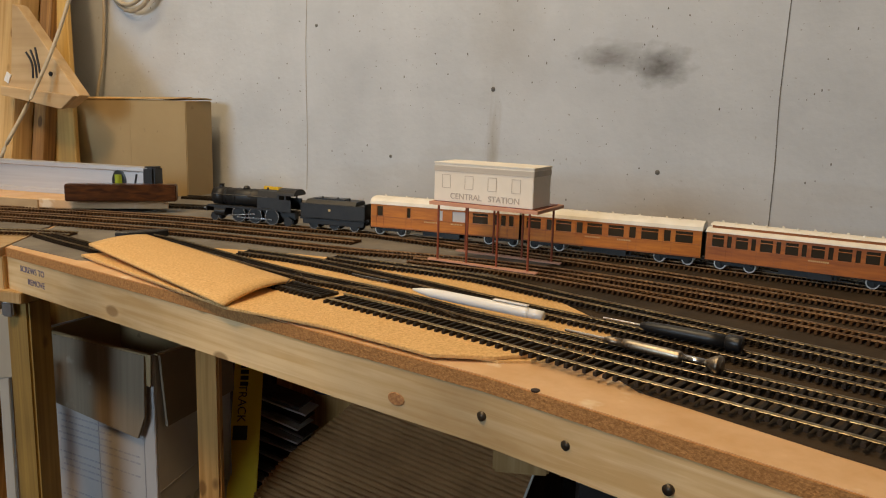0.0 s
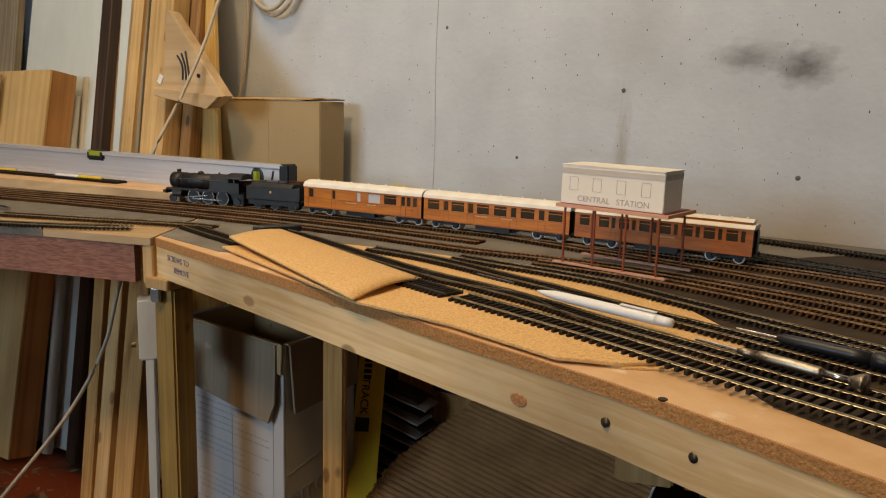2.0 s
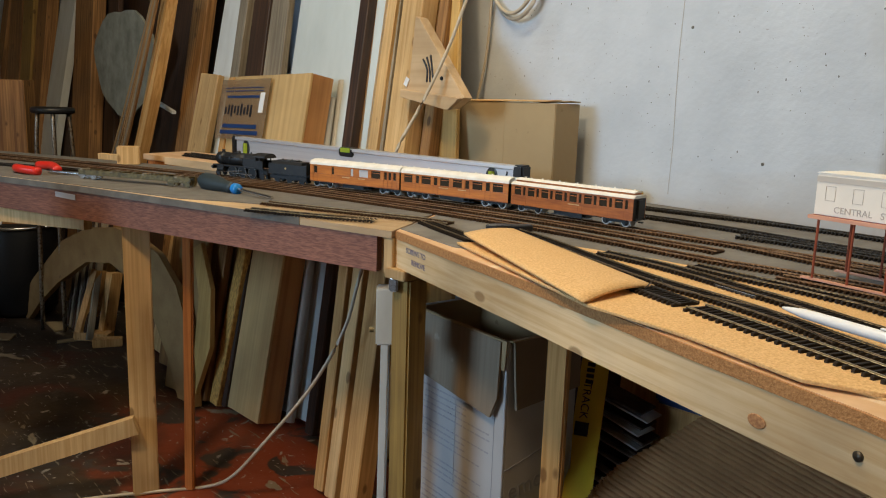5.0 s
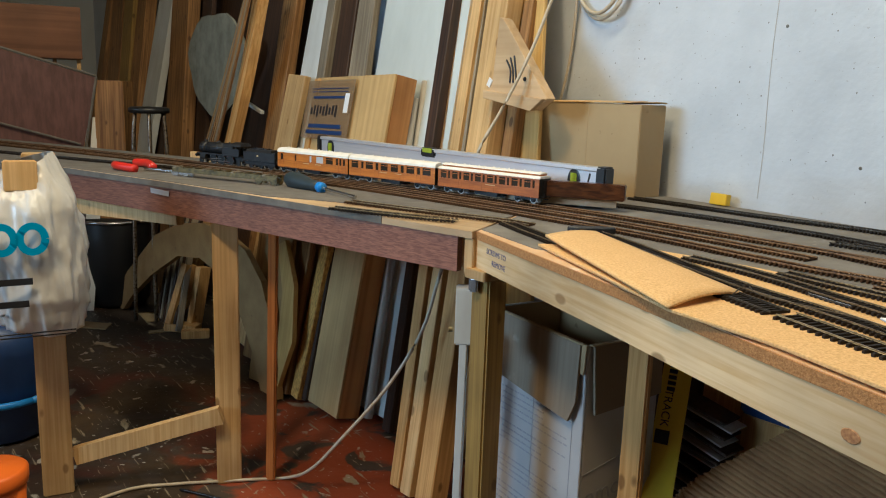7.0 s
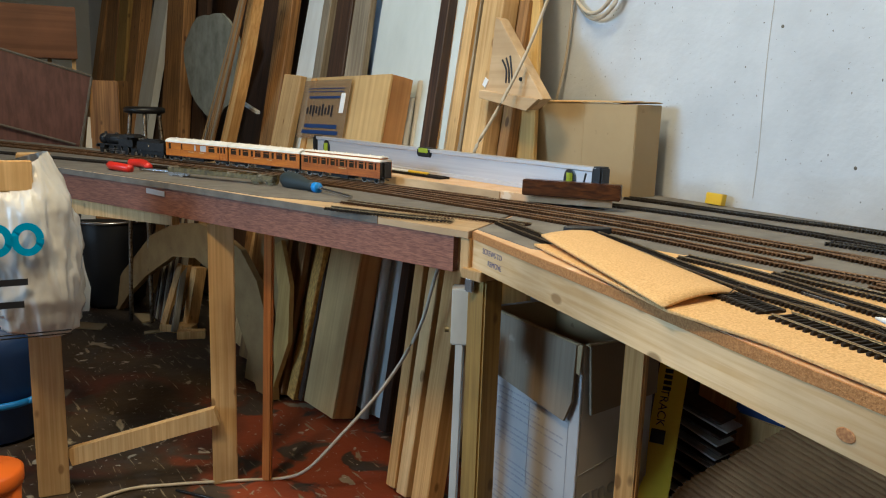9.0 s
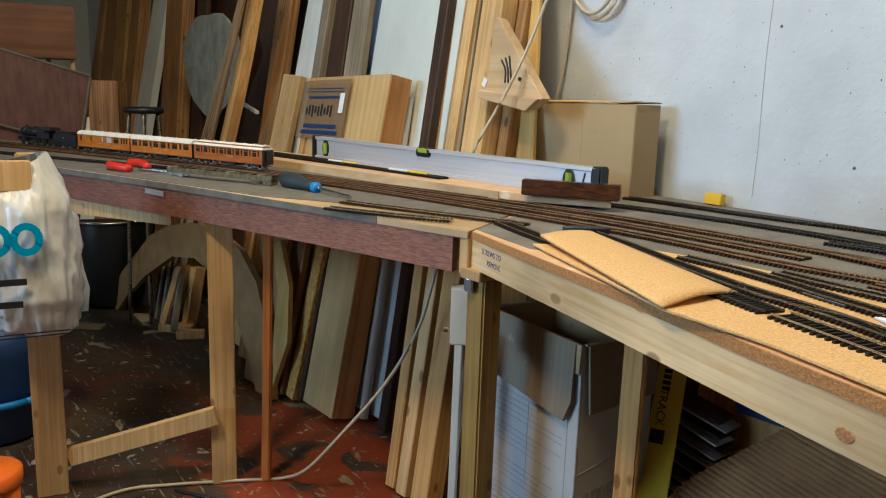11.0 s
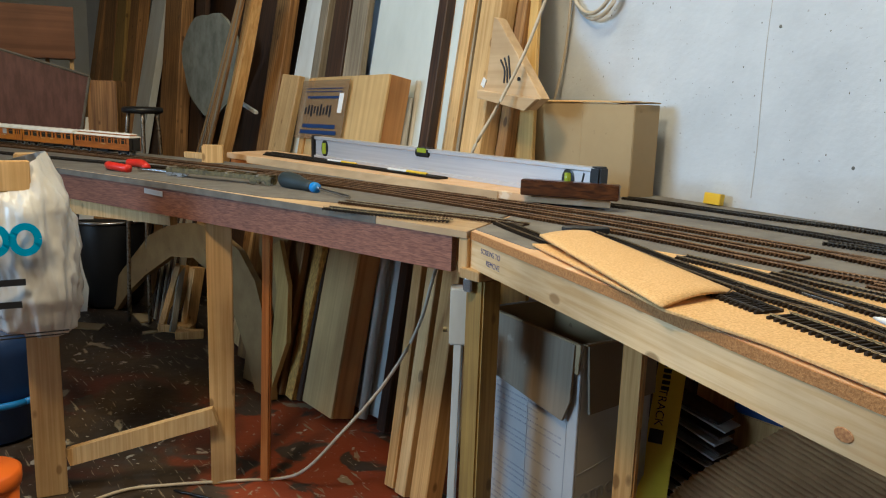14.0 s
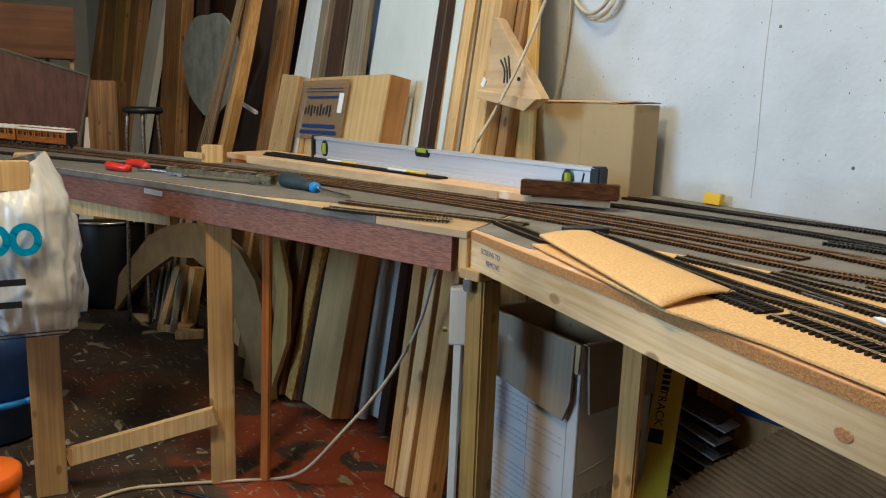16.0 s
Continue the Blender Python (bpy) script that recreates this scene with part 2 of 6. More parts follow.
# damp streak, soot, grey patch and low brown band, placed on the long wall
wn = WALL.node_tree
wtc = [n for n in wn.nodes if n.type == "TEX_COORD"][0]
wbs = wn.nodes["Principled BSDF"]
for (cx, cz), (rx, rz), strength, tint in (((0.589, 0.865), (0.065, 0.028), 0.60, (0.15, 0.145, 0.14)), ((0.668, 0.852), (0.055, 0.036), 0.75, (0.12, 0.118, 0.115)), ((0.42, 0.92), (0.10, 0.15), 0.35, (0.36, 0.35, 0.33)), ((0.400, 0.70), (0.016, 0.12), 0.5, (0.30, 0.26, 0.20)), ((0.52, 0.62), (0.6, 0.09), 0.4, (0.36, 0.28, 0.18))):
    mp = wn.nodes.new("ShaderNodeMapping")
    mp.inputs["Location"].default_value = (-cx / rx, 0, -cz / rz)
    mp.inputs["Scale"].default_value = (1 / rx, 0.0, 1 / rz)
    wn.links.new(wtc.outputs["Object"], mp.inputs["Vector"])
    wz = wn.nodes.new("ShaderNodeTexNoise")
    wz.inputs["Scale"].default_value, wz.inputs["Detail"].default_value = 2.2, 6.0
    wn.links.new(mp.outputs[0], wz.inputs["Vector"])
    ad = wn.nodes.new("ShaderNodeMixRGB")
    ad.blend_type = "LINEAR_LIGHT"
    ad.inputs[0].default_value = 0.55
    wn.links.new(mp.outputs[0], ad.inputs[1])
    wn.links.new(wz.outputs["Color"], ad.inputs[2])
    gr = wn.nodes.new("ShaderNodeTexGradient")
    gr.gradient_type = "SPHERICAL"
    wn.links.new(ad.outputs[0], gr.inputs["Vector"])
    mu = wn.nodes.new("ShaderNodeMath")
    mu.operation, mu.inputs[1].default_value = "MULTIPLY", strength * 1.3
    mu.use_clamp = True
    wn.links.new(gr.outputs["Fac"], mu.inputs[0])
    mx = wn.nodes.new("ShaderNodeMix")
    mx.data_type = "RGBA"
    wn.links.new(mu.outputs[0], mx.inputs["Factor"])
    wn.links.new(wbs.inputs["Base Color"].links[0].from_socket, mx.inputs["A"])
    mx.inputs["B"].default_value = (*tint, 1)
    wn.links.new(mx.outputs["Result"], wbs.inputs["Base Color"])
FAINT = mat("faint_wall_joint", (0.36, 0.34, 0.32), (0.46, 0.44, 0.41), rough=0.9, scale=(40, 40, 40))
WALLDARK = mat("dark_wall_mark", (0.09, 0.085, 0.08), (0.20, 0.19, 0.17), rough=0.9, scale=(60, 60, 60))
TONGUE = mat("white_boarding", (0.56, 0.58, 0.57), (0.50, 0.52, 0.51), rough=0.6, scale=(3, 3, 3))
CEIL = mat("ceiling_paint", (0.62, 0.60, 0.56), (0.56, 0.54, 0.50), rough=0.8, scale=(3, 3, 3))
BOXCARD = mat("brown_cardboard", (0.41, 0.30, 0.155), (0.35, 0.25, 0.125), rough=0.8, scale=(5, 5, 5), detail=9, spots=(0.26, 0.18, 0.09), spot_scale=45, spot_at=0.68)
BOXDARK = mat("brown_box_flap", (0.20, 0.135, 0.085), (0.17, 0.115, 0.07), rough=0.85, scale=(60, 4, 4))
FLAP = mat("folded_card_flap", (0.27, 0.215, 0.15), (0.21, 0.16, 0.105), rough=0.85, scale=(70, 3, 3), detail=6, spots=(0.33, 0.28, 0.21), spot_scale=25, spot_at=0.66, bump=0.3, bump_scale=40)
BOXWHITE = mat("white_printed_card", (0.50, 0.49, 0.48), (0.43, 0.42, 0.41), rough=0.7, scale=(6, 6, 6))
CORRUG = mat("corrugated_card", (0.40, 0.215, 0.085), (0.29, 0.15, 0.058), rough=0.85, scale=(18, 18, 18), detail=8)
PAPER = mat("grey_print", (0.36, 0.36, 0.39), rough=0.8)
TUBE = mat("dusty_plastic_tube", (0.46, 0.42, 0.35), (0.36, 0.32, 0.26), rough=0.45, scale=(30, 30, 6))
INK = mat("black_ink", (0.012, 0.012, 0.016), rough=0.6)
INKBLUE = mat("blue_pen_ink", (0.02, 0.03, 0.16), rough=0.6)
PALESHEET = mat("pale_sheet", (0.52, 0.56, 0.54), (0.62, 0.66, 0.64), rough=0.5, scale=(7, 7, 3), detail=6)
WHITEPAINT = mat("white_painted_timber", (0.66, 0.68, 0.66), (0.55, 0.56, 0.53), rough=0.45, scale=(14, 14, 5))
MDF = mat("brown_board", (0.36, 0.225, 0.085), (0.26, 0.15, 0.054), rough=0.75, scale=(12, 12, 12), detail=8, spots=(0.17, 0.10, 0.04), spot_scale=30, spot_at=0.7)
OSB = mat("coarse_chip_plank", (0.68, 0.40, 0.09), (0.30, 0.155, 0.035), rough=0.8, scale=(170, 170, 70), bump=0.4)
BAG = mat("white_bag", (0.64, 0.62, 0.58), (0.55, 0.53, 0.50), rough=0.3, scale=(14, 14, 14), bump=0.35, bump_scale=70)
BAGBLUE = mat("blue_bag_print", (0.01, 0.33, 0.62), rough=0.4)
GUN = mat("smoky_plastic", (0.17, 0.17, 0.13), (0.29, 0.29, 0.23), rough=0.25, scale=(12, 12, 12))
FLOOR = mat("stained_concrete_floor", (0.022, 0.015, 0.009), (0.070, 0.046, 0.026), rough=0.5, scale=(5, 5, 5), detail=12,
            bump=0.5, bump_scale=45)


def stain(m, tint, scale, at, width=0.03, stretch=(1, 1, 1), turn=0.0, shift=0.0, patch=None):
    """Lays a splash or worn layer of another colour over a material; patch (centre, radii) keeps it to one area."""
    nt = m.node_tree
    bs = nt.nodes["Principled BSDF"]
    tc = [n for n in nt.nodes if n.type == "TEX_COORD"][0]
    mp = nt.nodes.new("ShaderNodeMapping")
    mp.inputs["Location"].default_value = (shift, shift * 0.7, 0)
    mp.inputs["Rotation"].default_value = (0, 0, radians(turn))
    mp.inputs["Scale"].default_value = stretch
    nt.links.new(tc.outputs["Object"], mp.inputs["Vector"])
    nz = nt.nodes.new("ShaderNodeTexNoise")
    nz.inputs["Scale"].default_value, nz.inputs["Detail"].default_value, nz.inputs["Distortion"].default_value = scale, 7.0, 0.5
    nt.links.new(mp.outputs[0], nz.inputs["Vector"])
    value = nz.outputs["Fac"]
    if patch:
        (cx, cy), (rx, ry) = patch
        m2 = nt.nodes.new("ShaderNodeMapping")
        m2.inputs["Location"].default_value = (-cx / rx, -cy / ry, 0)
        m2.inputs["Scale"].default_value = (1 / rx, 1 / ry, 0)
        nt.links.new(tc.outputs["Object"], m2.inputs["Vector"])
        gr = nt.nodes.new("ShaderNodeTexGradient")
        gr.gradient_type = "SPHERICAL"
        nt.links.new(m2.outputs[0], gr.inputs["Vector"])
        mm = nt.nodes.new("ShaderNodeMath")
        mm.operation = "MULTIPLY_ADD"
        mm.inputs[1].default_value = 1.0
        nt.links.new(gr.outputs["Fac"], mm.inputs[0])
        nt.links.new(value, mm.inputs[2])
        value = mm.outputs[0]
    rp = nt.nodes.new("ShaderNodeMapRange")
    rp.inputs["From Min"].default_value, rp.inputs["From Max"].default_value = at, at + width
    nt.links.new(value, rp.inputs["Value"])
    mx = nt.nodes.new("ShaderNodeMix")
    mx.data_type = "RGBA"
    nt.links.new(rp.outputs[0], mx.inputs["Factor"])
    nt.links.new(bs.inputs["Base Color"].links[0].from_socket, mx.inputs["A"])
    mx.inputs["B"].default_value = (*tint, 1)
    nt.links.new(mx.outputs["Result"], bs.inputs["Base Color"])


stain(FLOOR, (0.085, 0.022, 0.011), 3.0, 0.52, 0.10, shift=2.0)
stain(FLOOR, (0.25, 0.048, 0.014), 5.0, 0.80, 0.22, patch=((-0.50, -0.50), (0.80, 0.52)))
stain(FLOOR, (0.055, 0.040, 0.030), 9.0, 0.54, 0.05, shift=5.0)
stain(FLOOR, (0.30, 0.24, 0.15), 6.5, 0.635, 0.03, (1.0, 2.2, 1), 35, 1.0)
stain(FLOOR, (0.36, 0.32, 0.25), 24.0, 0.65, 0.04, shift=3.0)
stain(FLOOR, (0.42, 0.40, 0.35), 75.0, 0.675, 0.03, shift=7.0)
stain(FLOOR, (0.26, 0.21, 0.14), 12.0, 0.64, 0.03, (1.0, 9.0, 1), -25, 4.0)

GLASSY = bpy.data.materials.new("clear_film")
GLASSY.use_nodes = True
gb = GLASSY.node_tree.nodes["Principled BSDF"]
gb.inputs["Base Color"].default_value = (0.30, 0.20, 0.11, 1)
gb.inputs["Roughness"].default_value = 0.12
gb.inputs["Alpha"].default_value = 0.55


# ---- mesh helpers ----
def add_box(bm, c, s, m=None):
    """A box of size s round c; m turns it about c."""
    k = Matrix.Translation(c) @ (m or Matrix.Identity(4)) @ Matrix.Diagonal((*s, 1))
    return bmesh.ops.create_cube(bm, size=1.0, matrix=k)["verts"]


def boxed(c, s, bev=0.0, m=None):
    bm = bmesh.new()
    add_box(bm, c, s, m)
    if bev:
        bmesh.ops.bevel(bm, geom=bm.edges[:], offset=bev, segments=2, affect="EDGES")
    return bm


def add_cyl(bm, p, q, r, r2=None, seg=14):
    p, q = Vector(p), Vector(q)
    d = q - p
    m = Matrix.Translation((p + q) / 2) @ d.to_track_quat("Z", "Y").to_matrix().to_4x4()
    bmesh.ops.create_cone(bm, cap_ends=True, segments=seg, radius1=r, radius2=r if r2 is None else r2, depth=d.length, matrix=m)


def cyl(p, q, r, r2=None, seg=14):
    bm = bmesh.new()
    add_cyl(bm, p, q, r, r2, seg)
    return bm


def prism(pts, z0, z1, bev=0.0):
    """A flat plate with the outline pts, from z0 to z1."""
    bm = bmesh.new()
    lo = [bm.verts.new((x, y, z0)) for x, y in pts]
    hi = [bm.verts.new((x, y, z1)) for x, y in pts]
    bm.faces.new(list(reversed(lo)))
    bm.faces.new(hi)
    for i in range(len(pts)):
        j = (i + 1) % len(pts)
        bm.faces.new((lo[i], lo[j], hi[j], hi[i]))
    bmesh.ops.recalc_face_normals(bm, faces=bm.faces[:])
    if bev:
        bmesh.ops.bevel(bm, geom=bm.edges[:], offset=bev, segments=1, affect="EDGES")
    return bm


def profile_x(pts, x0, x1):
    """The outline pts in (y, z), drawn out along x."""
    bm = bmesh.new()
    a = [bm.verts.new((x0, y, z)) for y, z in pts]
    b = [bm.verts.new((x1, y, z)) for y, z in pts]
    bm.faces.new(a)
    bm.faces.new(list(reversed(b)))
    for i in range(len(pts)):
        j = (i + 1) % len(pts)
        bm.faces.new((a[i], b[i], b[j], a[j]))
    bmesh.ops.recalc_face_normals(bm, faces=bm.faces[:])
    return bm


def spline(pts, per=8):
    """A smooth line through the points."""
    pts = [Vector(p) for p in pts]
    out = []
    for i in range(len(pts) - 1):
        p0, p1, p2, p3 = pts[max(i - 1, 0)], pts[i], pts[i + 1], pts[min(i + 2, len(pts) - 1)]
        for k in range(per):
            u = k / per
            out.append(0.5 * (2 * p1 + (p2 - p0) * u + (2 * p0 - 5 * p1 + 4 * p2 - p3) * u * u + (3 * p1 - p0 - 3 * p2 + p3) * u ** 3))
    out.append(pts[-1])
    return out


def sweep(bm, pts, ring):
    """Draws the closed outline ring (across, up) along pts."""
    rows = []
    for i, p in enumerate(pts):
        d = (pts[min(i + 1, len(pts) - 1)] - pts[max(i - 1, 0)]).normalized()
        ref = UP if abs(d.z) < 0.9 else Vector((1, 0, 0))
        side = d.cross(ref).normalized()
        top = side.cross(d)
        rows.append([bm.verts.new(p + side * a + top * b) for a, b in ring])
    for r0, r1 in zip(rows, rows[1:]):
        for i in range(len(ring)):
            j = (i + 1) % len(ring)
            bm.faces.new((r0[i], r0[j], r1[j], r1[i]))
    bm.faces.new(rows[0])
    bm.faces.new(list(reversed(rows[-1])))
    bmesh.ops.recalc_face_normals(bm, faces=bm.faces[:])


def tube(pts, r, seg=8):
    bm = bmesh.new()
    sweep(bm, pts, [(r * math.cos(k * math.tau / seg), r * math.sin(k * math.tau / seg)) for k in range(seg)])
    return bm


def lathe(profile, seg=20):
    """Turns (radius, height) about z."""
    bm = bmesh.new()
    rows = [[bm.verts.new((r * math.cos(k * math.tau / seg), r * math.sin(k * math.tau / seg), z)) for k in range(seg)] for r, z in profile]
    for r0, r1 in zip(rows, rows[1:]):
        for k in range(seg):
            j = (k + 1) % seg
            bm.faces.new((r0[k], r0[j], r1[j], r1[k]))
    bm.faces.new(list(reversed(rows[0])))
    bm.faces.new(rows[-1])
    bmesh.ops.recalc_face_normals(bm, faces=bm.faces[:])
    return bm


def moved(bm, m):
    bmesh.ops.transform(bm, matrix=m, verts=bm.verts[:])
    return bm


def part(name, bm, material, parent=None, label="", smooth=False):
    me = bpy.data.meshes.new(name)
    bm.to_mesh(me)
    bm.free()
    me.materials.append(material)
    if smooth:
        me.polygons.foreach_set("use_smooth", [True] * len(me.polygons))
    ob = new(name, me)
    ob.parent = parent
    if label:
        tagged(ob, label)
    return ob


def thing(name, label, category, m=None, group="", kind=""):
    ob = new(name)
    ob.empty_display_size = 0.05
    if m is not None:
        ob.matrix_basis = m
    return tagged(ob, label, category, group, kind)


def letters(name, text, size, m, material, parent, depth=0.0002):
    cu = bpy.data.curves.new(name, "FONT")
    cu.body, cu.size, cu.extrude, cu.align_x, cu.align_y = text, size, depth, "CENTER", "CENTER"
    tmp = bpy.data.objects.new(name, cu)
    me = bpy.data.meshes.new_from_object(tmp)
    bpy.data.objects.remove(tmp)
    me.name = name
    me.materials.append(material)
    ob = new(name, me)
    ob.parent = parent
    ob.matrix_basis = m
    return ob

# ---- room ----
def slab(name, s0, s1, q0, q1, z0, z1, material, label, category):
    bm = bmesh.new()
    add_box(bm, ((s0 + s1) / -2, -(q0 + q1) / 2, (z0 + z1) / 2), (abs(s1 - s0), abs(q1 - q0), z1 - z0))
    ob = part(name, bm, material)
    ob.matrix_basis = wall_frame(0, 0, 0)
    return tagged(ob, label, category, kind="structure")


slab("floor", -2.6, 5.0, -0.2, 4.4, -0.1, 0.0, FLOOR, "dark worn concrete floor with pale paint splashes", "floor")
long_wall = slab("wall_long", -2.6, 5.0, -0.15, 0.0, 0.0, 2.5, WALL, "pale grey concrete wall with holes and a sooty smudge", "wall")
slab("wall_far", 5.0, 5.15, 0.0, 4.4, 0.0, 2.5, TONGUE, "white boarded end wall", "wall")
slab("wall_near", -2.75, -2.6, 0.0, 4.4, 0.0, 2.5, WALL, "pale grey concrete end wall", "wall")
slab("ceiling", -2.75, 5.15, -0.15, 4.4, 2.5, 2.6, CEIL, "plain off-white ceiling", "ceiling")
slab("wall_back", -2.6, 0.05, 4.2, 4.35, 0.0, 2.5, WALL, "pale concrete wall beside a window", "wall")
slab("wall_back", 1.45, 5.0, 4.2, 4.35, 0.0, 2.5, WALL, "pale concrete wall beside a window", "wall")
slab("wall_back", 0.05, 1.45, 4.2, 4.35, 0.0, 1.0, WALL, "pale concrete wall under a window", "wall")
slab("wall_back", 0.05, 1.45, 4.2, 4.35, 2.1, 2.5, WALL, "pale concrete wall over a window", "wall")

# grooves of the end wall's boarding
for i in range(14):
    bm = boxed((0, 0, 1.25), (0.115, 0.012, 2.5), 0.004)
    ob = part("board", bm, TONGUE, bpy.data.objects["wall_far"])
    ob.matrix_basis = Matrix.Translation((-4.992, -0.2 - i * 0.122, 0)) @ pose(0, 0, 0, 0, 0, 90)

# marks on the long wall: cast holes, joints, soot
wm = wall_frame(0, 0, T)


def on_wall(x, y):
    return -(Vector((x, y, 0)) - W0).dot(ALONG)


for x, y, z, r in ((-0.25, 1.54, 0.319, 0.0022), (0.066, 1.398, 0.212, 0.0028), (0.32, 1.286, 0.090, 0.0028), (-0.108, 1.476, 0.091, 0.0022)):
    bm = lathe([(r * 1.4, 0.0), (r, 0.0012), (r * 0.6, 0.0014)], 12)
    ob = part("cast_hole", moved(bm, Matrix.Translation((on_wall(x, y), -0.0002, z)) @ pose(0, 0, 0, 90, 0, 0)), WALLDARK, None)
    ob.parent = long_wall
    ob.matrix_basis = Matrix.Translation((0, 0, T))
for x, y, w in ((0.472, 1.2175, 0.0015), (-0.27, 1.548, 0.0012)):
    pts = spline([(on_wall(x, y) + 0.0015 * math.sin(k * 1.9 + x), -0.0003, 0.02 + k * 0.09) for k in range(14)], 3)
    bm = bmesh.new()
    sweep(bm, pts, [(-w / 2, -0.0006), (w / 2, -0.0006), (w / 2, 0.0006), (-w / 2, 0.0006)])
    ob = part("wall_joint", bm, WALLDARK if x > 0 else FAINT, long_wall)
    ob.matrix_basis = Matrix.Translation((0, 0, T))
rng = random.Random(4)
bm = bmesh.new()
for i in range(420):
    r = rng.choice((0.0004, 0.0005, 0.0006, 0.0008, 0.0012))
    bmesh.ops.create_uvsphere(bm, u_segments=6, v_segments=4, radius=r, matrix=Matrix.Translation((rng.uniform(-0.5, 0.95), -0.0003, rng.uniform(0.02, 0.45))) @ Matrix.Diagonal((1, 0.4, rng.uniform(0.8, 2), 1)))
ob = part("wall_pits", bm, WALLDARK, long_wall)
ob.matrix_basis = Matrix.Translation((0, 0, T))
tagged(ob, kind="stuff")

# ---- baseboards ----
FRONT = [(-0.548, 1.004), (-0.282, 0.806), (-0.095, 0.661), (0.02, 0.576), (0.178, 0.434), (0.45, 0.185), (0.62, 0.02)]
main_board = thing("baseboard", "chipboard model railway baseboard on a pine frame", "baseboard")
back_r, back_l = wp(-1.25, 0.015), wp(0.44, 0.015)
part("board_top", prism(FRONT + [(1.0, 0.35), (back_r.x, back_r.y), (back_l.x, back_l.y), (-0.565, 1.15)], T - 0.0112, T), CHIPTOP, main_board, "bare orange chipboard top")


def front_strip(d0, d1, z0, z1, i0=0, i1=None):
    """A strip that follows the front edge, from d0 to d1 metres behind it."""
    pts = [Vector((*p, 0)) for p in FRONT[i0:i1]]
    a, b = [], []
    for k, p in enumerate(pts):
        t = (pts[min(k + 1, len(pts) - 1)] - pts[max(k - 1, 0)]).normalized()
        nrm = Vector((-t.y, t.x, 0))
        a.append(tuple((p + nrm * d0).xy))
        b.append(tuple((p + nrm * d1).xy))
    return prism(a + b[::-1], z0, z1)


FRM = Matrix.Translation((-0.1, 0.66, 0)) @ pose(0, 0, 0, 0, 0, -39)


def along_front(ob):
    ob.data.transform(FRM.inverted())
    ob.matrix_basis = FRM
    return ob


along_front(part("chip_edge", front_strip(-0.002, 0.004, T - 0.0114, T - 0.0006), CHIP, main_board, "rough chipboard edge"))
beam = along_front(part("front_beam", front_strip(-0.001, 0.021, T - 0.052, T - 0.0116), PINE_X, main_board, "planed pine front rail with knots"))
part("end_rail", prism([(-0.552, 1.012), (-0.535, 1.002), (-0.56, 1.14), (-0.575, 1.135)], T - 0.052, T - 0.0116), OLDWOOD, main_board)
for kx, kz, kr in ((-0.048, -0.037, 0.0068), (0.16, -0.045, 0.004), (-0.30, -0.03, 0.003)):
    kp = Vector((0.02, 0.570, 0)).lerp(Vector((-0.095, 0.655, 0)), (0.02 - kx) / 0.115) if kx < 0.05 and kx > -0.1 else (Vector((0.178, 0.428, 0)) + Vector((0.178 - kx, 0, 0)) * -1 + Vector((0, 0.918 * (0.178 - kx), 0)) if kx > 0 else Vector((kx, 0.8195, 0)))
    kd = Vector((0.60, 0.80, 0))
    part("knot", moved(lathe([(kr, 0.0), (kr * 0.9, 0.0006), (kr * 0.3, 0.0008)], 14), Matrix.Translation(kp + kd * 0.0034 + UP * (T + kz)) @ (-kd).to_track_quat("Z", "Y").to_matrix().to_4x4() @ Matrix.Diagonal((1.25, 0.8, 1, 1))), KNOT, main_board, "brown pine knot")
tagged(part("screw_hole", cyl((0.052, 0.549, T - 0.0005), (0.052, 0.549, T + 0.0006), 0.0032), DARKWOOD, main_board))
for x, y, z in ((0.018, 0.575, -0.030), (0.0715, 0.529, -0.030), (0.125, 0.478, -0.034)):
    d = Vector((0.66, -0.75, 0)).cross(UP).normalized()
    x, y = x + 0.0012, y + 0.0016
    bm = cyl(Vector((x, y, T + z)) - d * 0.0012, Vector((x, y, T + z)) + d * 0.003, 0.0034, 0.0036)
    bolt = part("bolt", bm, DARKRAIL, main_board, "recessed steel bolt head", True)
    part("socket", cyl(Vector((x, y, T + z)) - d * 0.0016, Vector((x, y, T + z)) - d * 0.0010, 0.0019, seg=6), BLACKP, bolt)
# cross bearers and posts
part("cross_bearer", boxed((0.068, 0.735, T - 0.098), (0.046, 0.18, 0.021), 0.002, pose(0, 0, 0, 0, 0, -8)), PINE_PALE, main_board)
part("cross_bearer", boxed((0.145, 0.665, T - 0.108), (0.11, 0.02, 0.024), 0.002, pose(0, 0, 0, 0, 0, -12)), REDWOOD, main_board)
post_m = pose(0, 0, 0, 0, 0, -20)
part("post", boxed((-0.533, 1.018, (T - 0.066) / 2), (0.037, 0.037, T - 0.066), 0.003, post_m), TREATED, main_board, "treated greenish square post")
part("packing_block", boxed((-0.535, 1.002, T - 0.059), (0.04, 0.035, 0.014), 0.001, post_m), PINE_PALE, main_board)
part("post", boxed((-0.313, 1.037, (T - 0.0116) / 2), (0.029, 0.027, T - 0.0116), 0.003, pose(0, 0, 0, 0, 0, 6)), PINE, main_board)

